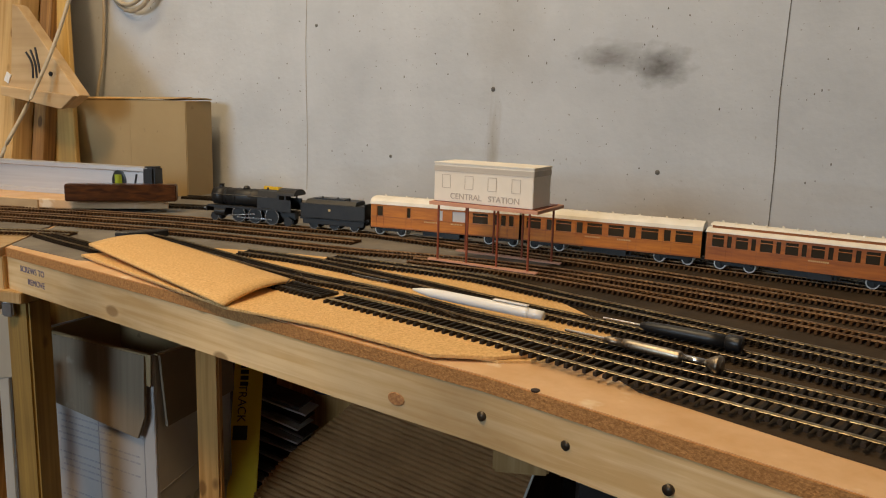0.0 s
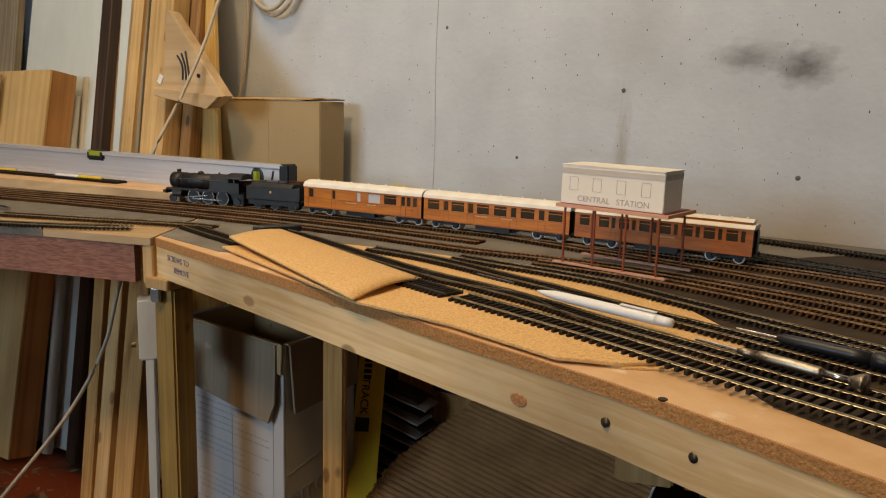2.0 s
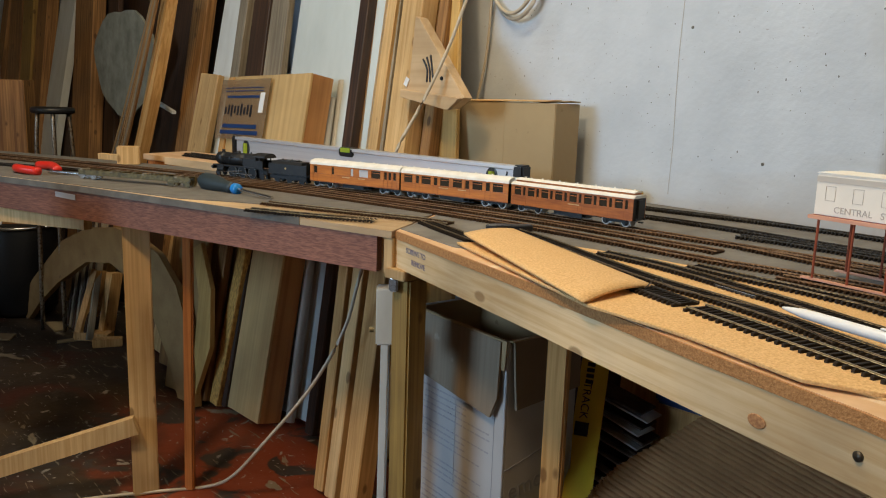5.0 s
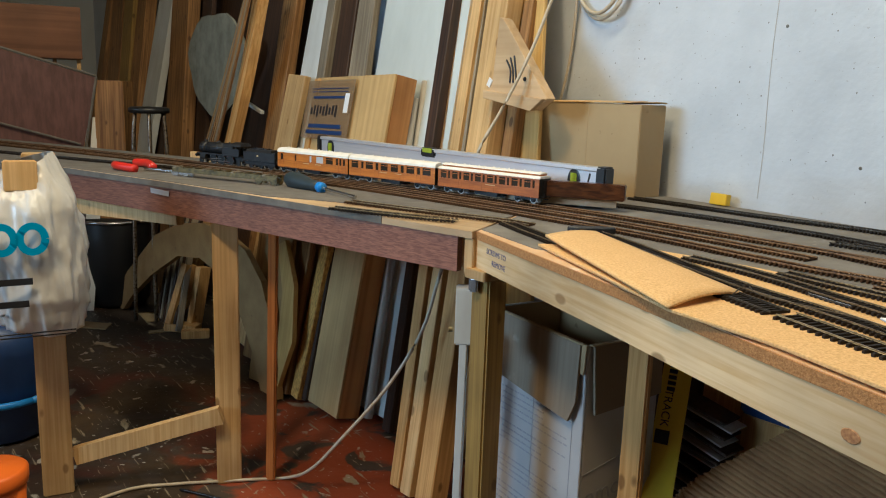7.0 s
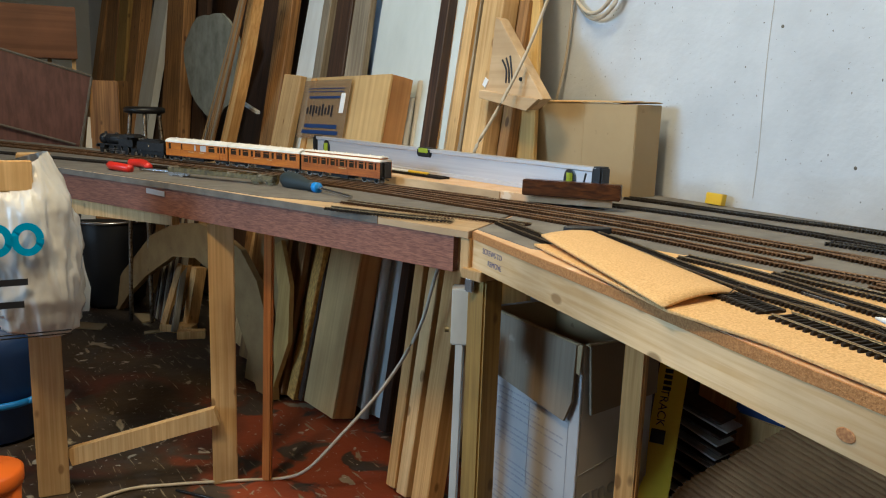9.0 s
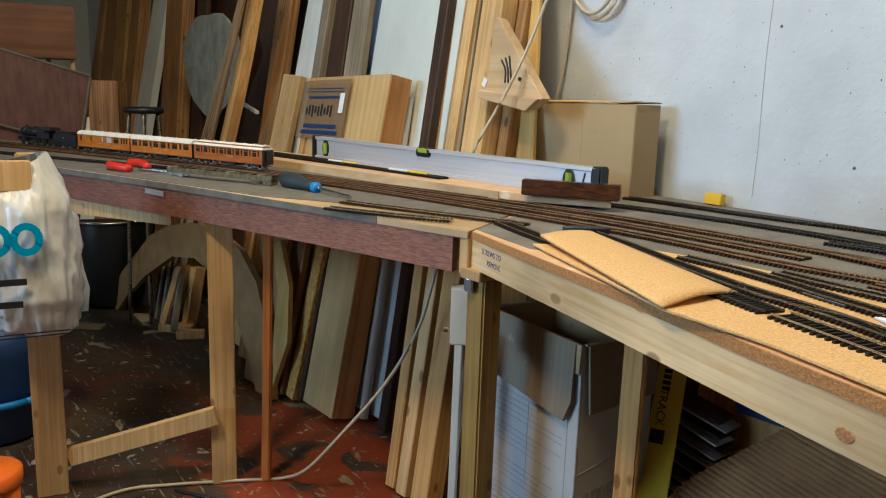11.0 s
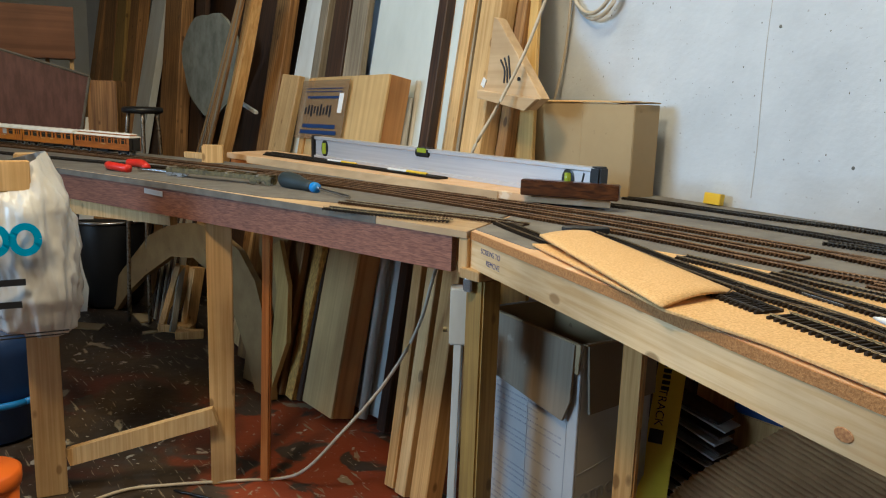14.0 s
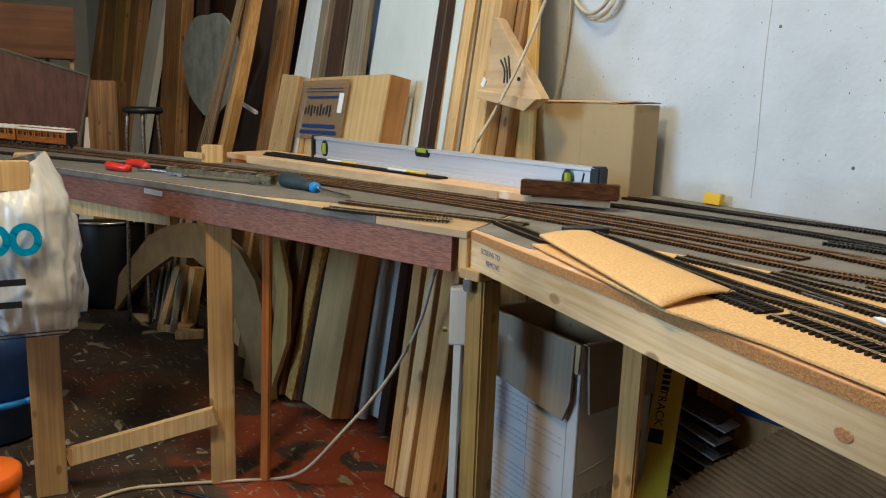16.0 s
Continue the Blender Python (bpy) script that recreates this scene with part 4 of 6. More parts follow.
        part("roof", profile_x(prof, x0 - 0.0008, x1 + 0.0008), ROOF, ob, "white domed roof", False)
        top = 0.0526
    rr = random.Random(11)
    for k in range(13):
        x = x0 + 0.012 + k * (ln - 0.024) / 12
        y = 0.004 * (1 if k % 2 else -1)
        part("roof_vent", cyl((x, y, top - 0.0008), (x, y, top + 0.0016), 0.0016, 0.0012, 8), ROOF, ob)
    part("underframe", boxed((0.002, 0, 0.0070), (0.060, 0.018, 0.0065), 0.0008), BLACKP, ob)
    for side in (1, -1):
        part("truss_rod", boxed((0, side * 0.0145, 0.0052), (0.085, 0.0008, 0.0010)), BLACKP, ob)
        part("battery_box", boxed((-0.012, side * 0.0135, 0.0070), (0.024, 0.005, 0.0068), 0.0006), BLACKP, ob)
    for bx in (-0.079, 0.079):
        bog = part("bogie", boxed((bx, 0, 0.0075), (0.030, 0.012, 0.003), 0.0005), BLACKP, ob)
        for side in (1, -1):
            bm = boxed((bx, side * 0.0112, 0.0078), (0.042, 0.0016, 0.0032), 0.0004)
            for e in (-0.0165, 0.0165):
                add_box(bm, (bx + e, side * 0.0118, 0.0066), (0.0040, 0.0022, 0.0045))
            part("side_frame", bm, BLACKP, bog)
        for e in (-0.0165, 0.0165):
            for side in (1, -1):
                y0 = side * 0.0082
                wh = part("wheel", cyl((bx + e, y0 - 0.0012, 0.0071), (bx + e, y0 + 0.0012, 0.0071), 0.0071, seg=20), TYRE, ob, "bright steel rimmed wheel")
                yo = y0 + side * 0.0013
                part("wheel_centre", cyl((bx + e, yo - 0.0004, 0.0071), (bx + e, yo + 0.0004, 0.0071), 0.0055, seg=18), WHEEL, wh)
    for e in (x0 - 0.004, x1 + 0.004):
        part("coupling", boxed((e, 0, 0.0085), (0.008, 0.004, 0.002), 0.0004), BLACKP, ob)
        for side in (1, -1):
            part("buffer", cyl((e - 0.003 if e > 0 else e + 0.003, side * 0.0115, 0.0125), (e, side * 0.0115, 0.0125), 0.0014, 0.0022, 10), BLACKP, ob)
    return ob


B1 = [(0.045, 0.085, "n"), (0.255, 0.28, "n"), (0.47, 0.50, "w"), (0.565, 0.665, "w"), (0.70, 0.80, "b"), (0.84, 0.87, "n"), (0.885, 0.915, "n"), (0.935, 0.965, "n")]
B2 = [(0.03, 0.115, "b"), (0.15, 0.18, "n"), (0.205, 0.295, "b"), (0.325, 0.36, "n"), (0.385, 0.47, "b"), (0.505, 0.59, "b"), (0.62, 0.655, "n"), (0.685, 0.775, "b"), (0.805, 0.84, "n"), (0.865, 0.955, "b")]
B3 = [(0.03 + 0.119 * k + d, 0.03 + 0.119 * k + d + e, n) for k in range(8) for d, e, n in ((0.0, 0.060, "b"), (0.076, 0.022, "n"))]
coach_lead = coach("varnished teak brake coach with a white roof", B1, ln=0.210)
coach_mid = coach("varnished teak corridor coach with a white roof", B2)
coach_tail = coach("darker teak clerestory coach at the train's end", B3, True)


def wheel_at(ob, x, y, r, seg=22, spokes=True):
    s = 1 if y > 0 else -1
    wh = part("wheel", cyl((x, y - 0.0013, r), (x, y + 0.0013, r), r, seg=seg), WHEEL, ob, "", False)
    bm = bmesh.new()
    n = seg
    ring = [[bm.verts.new((x + q * math.cos(k * math.tau / n), y + s * h, r + q * math.sin(k * math.tau / n))) for k in range(n)] for q, h in ((r, 0.0013), (r, 0.0018), (r * 0.88, 0.0018), (r * 0.88, 0.0013))]
    for a, b in zip(ring, ring[1:]):
        for k in range(n):
            j = (k + 1) % n
            bm.faces.new((a[k], a[j], b[j], b[k]))
    bmesh.ops.recalc_face_normals(bm, faces=bm.faces[:])
    part("tyre", bm, STEEL, wh)
    return wh


loco = thing("steam_locomotive", "black two-cylinder model steam locomotive", "model locomotive")
part("boiler", cyl((0.066, 0, 0.0365), (-0.030, 0, 0.0365), 0.0122, 0.0135, 24), LOCO, loco, "black boiler", True)
part("smokebox", cyl((0.067, 0, 0.0365), (0.048, 0, 0.0365), 0.0130, seg=24), LOCO, loco, "", True)
part("smokebox_door", moved(lathe([(0.0118, 0.0), (0.010, 0.0014), (0.005, 0.0026), (0.001, 0.0028)], 20), Matrix.Translation((0.067, 0, 0.0365)) @ pose(0, 0, 0, 0, 90, 0)), LOCO, loco, "", True)
part("chimney", moved(lathe([(0.0048, 0.0), (0.0034, 0.0014), (0.0034, 0.0042), (0.0044, 0.0052), (0.0038, 0.0054)], 14), Matrix.Translation((0.057, 0, 0.0490))), LOCO, loco, "", True)
part("dome", moved(lathe([(0.0056, 0.0), (0.0046, 0.0014), (0.0042, 0.0030), (0.002, 0.0042), (0.0006, 0.0043)], 14), Matrix.Translation((0.014, 0, 0.0494))), LOCO, loco, "", True)
part("safety_valve", cyl((-0.022, 0, 0.0495), (-0.022, 0, 0.0530), 0.0018, 0.0014, 8), LOCO, loco)
part("firebox", profile_x([(-0.0145, 0.022), (0.0145, 0.022), (0.0142, 0.040), (0.010, 0.0488), (0, 0.0505), (-0.010, 0.0488), (-0.0142, 0.040)], -0.047, -0.012), LOCO, loco)
for x in (0.044, 0.028, 0.002, -0.012):
    part("boiler_band", cyl((x, 0, 0.0365), (x - 0.0012, 0, 0.0365), 0.0133 + (0.04 - x) * 0.006, seg=24), BLACKP, loco)
for side in (1, -1):
    part("handrail", tube([Vector((0.062, side * 0.0136, 0.0405)), Vector((-0.030, side * 0.0146, 0.0405))], 0.0005, 6), STEEL, loco)
    part("running_plate", boxed((0.012, side * 0.0125, 0.0238), (0.118, 0.0095, 0.0014)), LOCO, loco)
    part("valance", boxed((0.012, side * 0.0170, 0.0228), (0.118, 0.0008, 0.0026)), LOCO, loco)
    part("cylinder", cyl((0.058, side * 0.0142, 0.0150), (0.040, side * 0.0142, 0.0150), 0.0058, seg=16), LOCO, loco)
    part("valve_chest", boxed((0.049, side * 0.0142, 0.0205), (0.020, 0.0085, 0.0060), 0.001), LOCO, loco)
    part("cab_side", boxed((-0.058, side * 0.0160, 0.0300), (0.022, 0.0012, 0.0170)), LOCO, loco)
    part("cab_pillar", boxed((-0.0485, side * 0.0160, 0.0425), (0.003, 0.0012, 0.0090)), LOCO, loco)
    part("cab_pillar", boxed((-0.0600, side * 0.0160, 0.0425), (0.0025, 0.0012, 0.0090)), LOCO, loco)
    for x in (0.022, -0.006, -0.034):
        wheel_at(loco, x, side * 0.0086, 0.0118)
    wheel_at(loco, 0.064, side * 0.0086, 0.0066)
    part("coupling_rod", boxed((-0.006, side * 0.0118, 0.0080), (0.060, 0.0009, 0.0022), 0.0003), STEEL, loco)
    part("connecting_rod", boxed((0.018, side * 0.0131, 0.0120), (0.052, 0.0009, 0.0018), 0.0003, pose(0, 0, 0, 0, 6, 0)), STEEL, loco)
    part("buffer", cyl((0.074, side * 0.0115, 0.0175), (0.080, side * 0.0115, 0.0175), 0.0016, 0.0030, 12), BLACKP, loco)
    part("wheel", cyl((-0.060, side * 0.0075, 0.0066), (-0.060, side * 0.0098, 0.0066), 0.0066, seg=18), WHEEL, loco)
part("cab_front", boxed((-0.0470, 0, 0.0345), (0.0012, 0.031, 0.0250)), LOCO, loco)
part("cab_roof", profile_x([(0.0172 * math.cos(math.radians(a)), 0.0452 + 0.0085 * math.sin(math.radians(a))) for a in range(0, 181, 20)] + [(-0.0166, 0.0446), (0.0166, 0.0446)], -0.0745, -0.0455), LOCO, loco, "black arched cab roof")
part("frame", boxed((0.0, 0, 0.0160), (0.140, 0.010, 0.013), 0.001), LOCO, loco)
part("buffer_beam", boxed((0.0735, 0, 0.0180), (0.0016, 0.033, 0.0070)), LOCO, loco)

tender = thing("locomotive_tender", "black coal tender with a small crest", "model tender")
part("tank", boxed((0, 0, 0.0270), (0.100, 0.0335, 0.0200), 0.0008), LOCO, tender)
part("tank_top", profile_x([(-0.0165, 0.0370), (0.0165, 0.0370), (0.0120, 0.0425), (-0.0120, 0.0425)], -0.036, 0.042), LOCO, tender)
part("coal", moved(boxed((0.008, 0, 0.0430), (0.05, 0.018, 0.003), 0.001), Matrix.Identity(4)), BLACKP, tender, "black coal load")
part("rear_plate", boxed((-0.0495, 0, 0.0350), (0.001, 0.030, 0.010)), LOCO, tender)
for x in (-0.022, -0.004, 0.020):
    part("filler", cyl((x, 0.006, 0.0425), (x, 0.006, 0.0468), 0.0014, seg=8), LOCO, tender)
for side in (1, -1):
    part("side_frame", boxed((0, side * 0.0135, 0.0115), (0.096, 0.0012, 0.0080), 0.0006), LOCO, tender)
    part("crest", cyl((0.004, side * 0.0167, 0.0290), (0.004, side * 0.0171, 0.0290), 0.0020, seg=12), LETTER, tender)
    part("step", boxed((0.0, side * 0.0170, 0.0172), (0.100, 0.0012, 0.0010)), LOCO, tender)
    for x in (-0.032, 0.0, 0.032):
        wheel_at(tender, x, side * 0.0086, 0.0076)
    part("buffer", cyl((-0.050, side * 0.0115, 0.0175), (-0.056, side * 0.0115, 0.0175), 0.0016, 0.0028, 12), BLACKP, tender)
part("frame", boxed((0.0, 0, 0.0130), (0.098, 0.010, 0.008), 0.001), LOCO, tender)
part("drawbar", boxed((0.053, 0, 0.0130), (0.012, 0.005, 0.002), 0.0004), LOCO, tender)

# ---- things on the boards ----
level = thing("spirit_level", "long silver aluminium spirit level with black end caps", "spirit level")
la, lb = Vector((-1.310, 1.597, T + 0.0204)), Vector((-0.474, 1.329, T + 0.0204))
lx = (lb - la).normalized()
lm = Matrix((lx, UP.cross(lx), UP)).transposed().to_4x4()
lm.translation = la
level.matrix_basis = lm
LL = (lb - la).length
hl2 = 0.052
part("rail_beam", profile_x([(-0.011, 0), (0.011, 0), (0.011, 0.006), (0.008, 0.008), (0.008, hl2 - 0.008), (0.011, hl2 - 0.006), (0.011, hl2), (-0.011, hl2), (-0.011, hl2 - 0.006), (-0.008, hl2 - 0.008), (-0.008, 0.008), (-0.011, 0.006)], 0.012, LL - 0.012), ALU, level, "aluminium I-beam")
part("end_cap", boxed((0.007, 0, hl2 / 2), (0.016, 0.0255, hl2 + 0.004), 0.003), BLACKP, level, "black rubber end cap")
part("end_cap", boxed((LL - 0.009, 0, hl2 / 2), (0.022, 0.0255, hl2 + 0.004), 0.003), BLACKP, level, "black rubber end cap")
for x, up in ((0.055, True), (LL / 2 - 0.02, False), (LL - 0.068, True)):
    if up:
        v = part("vial_housing", moved(lathe([(0.0165, 0), (0.0165, 0.0185), (0.0145, 0.0190)], 20), Matrix.Translation((x, 0.0093, hl2 / 2)) @ pose(0, 0, 0, 90, 0, 0) @ Matrix.Diagonal((0.85, 1.25, 1, 1))), BLACKP, level)
        part("vial", cyl((x, -0.010, hl2 / 2 - 0.013), (x, -0.010, hl2 / 2 + 0.013), 0.0058), GREEN, v, "yellow-green bubble vial")
        part("vial_window", boxed((x, -0.0105, hl2 / 2), (0.014, 0.002, 0.024), 0.0008), GREEN, v)
    else:
        v = part("vial_housing", boxed((x, 0, hl2 - 0.008), (0.046, 0.0235, 0.0190), 0.003), BLACKP, level)
        part("vial", boxed((x, -0.0115, hl2 - 0.004), (0.030, 0.003, 0.0095), 0.001), GREEN, v, "yellow-green bubble vial")
for k in (0, 1):
    part("scale_mark", boxed((LL - 0.036 - k * 0.0, -0.0086, hl2 / 2 + 0.004), (0.003, 0.0012, 0.022), 0.0, pose(0, 0, 0, 0, 12, 0)), BLACKP, level) if k == 0 else None

ba, bb = Vector((-0.604, 1.280, 0)), Vector((-0.440, 1.312, 0))
bd = (bb - ba).normalized()
tagged(part("wood_block", moved(boxed((0, 0, 0.0135), ((bb - ba).length, 0.022, 0.027), 0.0015), Matrix.Translation((ba + bb) / 2 + Vector((-0.002, 0.012, T + 0.0204))) @ pose(0, 0, 0, 0, 0, math.degrees(math.atan2(bd.y, bd.x)))), MAHO_BLOCK), "dark polished hardwood block beside the level", "wood block")
tagged(part("wood_block", moved(boxed((0, 0, 0.022), (0.05, 0.03, 0.044), 0.002), pose(-1.508, 1.448, T, 0, 0, 40)), PINE_PALE), "pale pine block standing on the board", "wood block")

bigbox = thing("cardboard_box", "closed brown cardboard box against the wall", "cardboard box")
c0 = Vector((-0.489, 1.529, 0))
bl = Vector((-0.749, 1.645, 0))
bxd = (c0 - bl).normalized()
bym = UP.cross(bxd)
bmx = Matrix((bxd, bym, UP)).transposed().to_4x4()
bmx.translation = bl + UP * T
bigbox.matrix_basis = bmx
BL = (c0 - bl).length
part("carton", boxed((BL / 2, 0.036, 0.089), (BL, 0.072, 0.178), 0.0015), BOXCARD, bigbox, "brown corrugated carton")
part("top_flap", boxed((BL / 2 - 0.01, 0.020, 0.1806), (BL - 0.022, 0.044, 0.0022), 0.0004, pose(0, 0, 0, 3, -1.0, 0)), PINE_PALE, bigbox, "pale lifted top flap")
part("top_flap", boxed((BL - 0.045, 0.050, 0.1812), (0.10, 0.034, 0.0022), 0.0004, pose(0, 0, 0, -3, -1.5, 0)), BOXCARD, bigbox)
part("seam", boxed((BL * 0.52, -0.0002, 0.09), (0.0012, 0.0006, 0.176)), BOXCARD, bigbox)

tagged(part("yellow_block", moved(boxed((0, 0, 0.0105), (0.036, 0.014, 0.021), 0.001), pose(-0.335, 1.548, T + 0.002, -8, 0, -26)), YELLOW), "small bright yellow card block by the wall", "card block")

pen = thing("pen", "white plastic ballpoint pen lying across a track", "pen")
pm = look((-0.040, 0.783, T + 0.0125), (0.078, 0.690, T + 0.0135))
pen.matrix_basis = pm
part("barrel", moved(lathe([(0.0010, 0), (0.0022, 0.006), (0.0044, 0.022), (0.0048, 0.05), (0.0048, 0.128), (0.0044, 0.132)], 16), pose(0, 0, 0, 180, 0, 0)), WHITEP, pen, "", True)
part("button", cyl((0, 0, -0.132), (0, 0, -0.145), 0.0044, 0.0040), WHITEP, pen, "", True)
part("clip", boxed((0.0, 0.0062, -0.112), (0.0040, 0.0012, 0.036), 0.0004), WHITEP, pen)

tool = thing("screwdriver", "black handled precision screwdriver on a track", "screwdriver")
tool.matrix_basis = look((0.126, 0.697, T + 0.012), (0.229, 0.617, T + 0.013))
part("blade", cyl((0, 0, 0), (0, 0, -0.034), 0.0012), STEEL, tool)
part("handle", moved(lathe([(0.0022, 0.034), (0.0042, 0.040), (0.0050, 0.060), (0.0052, 0.090), (0.0050, 0.104)], 14), pose(0, 0, 0, 180, 0, 0)), BLACKP, tool, "", True)
part("cap", moved(lathe([(0.0050, 0.1045), (0.0064, 0.106), (0.0064, 0.1155), (0.0056, 0.117)], 14), pose(0, 0, 0, 180, 0, 0)), BLACKP, tool, "", True)

knife = thing("pin_vice", "worn chrome pin vice with a flared end", "hobby tool")
knife.matrix_basis = look((0.088, 0.659, T + 0.0115), (0.186, 0.572, T + 0.0125))
part("needle", cyl((0, 0, 0), (0, 0, -0.036), 0.0012, 0.0016), STEEL, knife)
part("collet", moved(lathe([(0.0018, 0.036), (0.0032, 0.040), (0.0034, 0.052)], 14), pose(0, 0, 0, 180, 0, 0)), CHROME, knife, "", True)
part("body", moved(lathe([(0.0036, 0.0525), (0.0042, 0.056), (0.0042, 0.098), (0.0034, 0.100)], 14), pose(0, 0, 0, 180, 0, 0)), CHROME, knife, "worn knurled chrome body", True)
part("neck", moved(lathe([(0.0026, 0.1005), (0.0026, 0.118)], 12), pose(0, 0, 0, 180, 0, 0)), STEEL, knife, "", True)
part("swivel_head", moved(lathe([(0.0030, 0.1185), (0.0046, 0.121), (0.0074, 0.127), (0.0072, 0.129)], 14), pose(0, 0, 0, 180, 0, 0)), CHROME, knife, "", True)

driver = thing("screwdriver", "short screwdriver with a dark grip and blue end", "screwdriver")
driver.matrix_basis = look((-0.862, 1.140, T + 0.0055), (-1.075, 1.205, T + 0.016))
part("blade", cyl((0, 0, 0), (0, 0, -0.100), 0.0030), STEEL, driver)
part("collar", moved(lathe([(0.0088, 0.100), (0.0098, 0.104), (0.0098, 0.112), (0.0090, 0.114)], 18), pose(0, 0, 0, 180, 0, 0)), BLUEP, driver, "blue plastic collar", True)
part("grip", moved(lathe([(0.0092, 0.1142), (0.0105, 0.124), (0.0100, 0.140), (0.0150, 0.165), (0.0168, 0.186), (0.0160, 0.206), (0.0110, 0.218), (0.003, 0.221)], 18), pose(0, 0, 0, 180, 0, 0)), TEALGREY, driver, "dark rubber grip", True)

pliers = thing("pliers", "small pliers with red plastic grips", "pliers")
for a, b, c in (((-1.534, 1.169), (-1.498, 1.150), (-1.449, 1.154)), ((-1.552, 1.236), (-1.506, 1.232), (-1.456, 1.205))):
    pts = spline([(*a, T + 0.010), (*b, T + 0.012), (*c, T + 0.009)], 6)
    part("grip", tube(pts, 0.0088, 12), REDP, pliers, "red plastic grip", True)
part("jaw", tube(spline([(-1.452, 1.180, T + 0.007), (-1.42, 1.190, T + 0.006), (-1.372, 1.200, T + 0.004)], 5), 0.0035), STEEL, pliers)

wagon = thing("wagon_chassis", "bare brassy model wagon chassis without its body", "model wagon")
wa, wb = Vector((-1.352, 1.172, 0)), Vector((-1.075, 1.192, 0))
wd = (wb - wa).normalized()
wagon.matrix_basis = Matrix.Translation(wa + UP * (T + 0.0016)) @ pose(0, 0, 0, 0, 0, math.degrees(math.atan2(wd.y, wd.x)))
WLN = (wb - wa).length
for y in (-0.010, 0.010):
    part("sole_bar", boxed((WLN / 2, y, 0.014), (WLN - 0.01, 0.0016, 0.010), 0.0004), BRASS, wagon)
for k in range(11):
    x = 0.012 + k * (WLN - 0.024) / 10
    part("cross_member", boxed((x, 0, 0.0185), (0.006, 0.0235, 0.0035), 0.0006, pose(0, 0, 0, 0, 4 * (-1) ** k, 0)), BRASS if k % 3 else GREYWOOD, wagon)
for x in (0.012, 0.040, WLN - 0.05, WLN - 0.014):
    for y in (-0.0085, 0.0085):
        part("wheel", cyl((x, y - 0.0012, 0.0085), (x, y + 0.0012, 0.0085), 0.0085, seg=18), BRASS if x > 0.1 else STEEL, wagon)
part("axle_guard", boxed((WLN - 0.03, -0.0125, 0.010), (0.05, 0.0015, 0.004), 0.0005), BRASS, wagon)
part("deck_plate", boxed((WLN / 2 - 0.02, 0.0, 0.0150), (WLN * 0.7, 0.017, 0.0015)), DARKWOOD, wagon)

tagged(part("point_motor", moved(prism([(-0.437, 1.058), (-0.432, 1.070), (-0.385, 1.098), (-0.376, 1.092), (-0.384, 1.080), (-0.42, 1.058)], T + 0.0012, T + 0.0105, 0.0015), Matrix.Translation((-0.006, 0.014, 0))), BLACKP), "small black plastic point lever case", "point lever")
for a, b in (((-0.99, 1.448), (-0.875, 1.417)), ((-1.20, 1.508), (-1.10, 1.483))):
    pe = thing("pencil", "yellow and white pencil on the raised board", "pencil", None, "pencils")
    va, vb = Vector((*a, T + 0.0245)), Vector((*b, T + 0.0245))
    part("shaft", cyl(va.lerp(vb, 0.5), vb, 0.0036, seg=6), YELLOW, pe)
    part("sleeve", cyl(va, va.lerp(vb, 0.495), 0.0036, seg=6), WHITEP, pe)
tagged(part("rail_offcut", moved(boxed((0, 0, 0), (0.05, 0.0012, 0.002)), pose(-0.085, 0.835, T + 0.0105, 0, 0, -38)), STEEL), "short bright rail offcut", "rail")
wire = spline([(-0.165, 0.80, T + 0.010), (-0.155, 0.815, T + 0.019), (-0.14, 0.808, T + 0.012), (-0.06, 0.775, T + 0.012), (-0.03, 0.745, T + 0.010), (0.0, 0.70, T + 0.009)], 8)
tagged(part("loose_wire", tube(wire, 0.0006, 5), DARKRAIL), "thin bent wire lying over the tracks", "wire")

# ---- timber stacked along the long wall ----
def lean_frame(s, q, drift, slope=0.2):
    d = (ALONG * drift + INTO * slope + UP).normalized()
    x = (-ALONG - d * (-ALONG).dot(d)).normalized()
    m = Matrix((x, d.cross(x), d)).transposed().to_4x4()
    m.translation = wp(s, q, 0.0)
    return m


def plank(name, label, s, q, drift, w, th, length, material, slope=0.2, category="timber", bend=0.0):
    """A board that stands on the floor and leans on the wall; its front face stands at q."""
    bm = bmesh.new()
    n = 9 if bend else 1
    ring = [(-w / 2, 0), (w / 2, 0), (w / 2, th), (-w / 2, th)]
    rows = []
    for k in range(n + 1):
        u = k / n
        off = bend * 4 * u * (1 - u)
        rows.append([bm.verts.new((x + off, y, 0.012 + u * length)) for x, y in ring])
    for a, b in zip(rows, rows[1:]):
        for i in range(4):
            bm.faces.new((a[i], a[(i + 1) % 4], b[(i + 1) % 4], b[i]))
    bm.faces.new(rows[0][::-1])
    bm.faces.new(rows[-1])
    bmesh.ops.recalc_face_normals(bm, faces=bm.faces[:])
    if not bend:
        bmesh.ops.bevel(bm, geom=bm.edges[:], offset=min(0.002, th / 4), segments=1, affect="EDGES")
    ob = part(name, bm, material)
    ob.matrix_basis = lean_frame(s, q, drift, slope)
    return tagged(ob, label, category, "timber leaning on the wall")


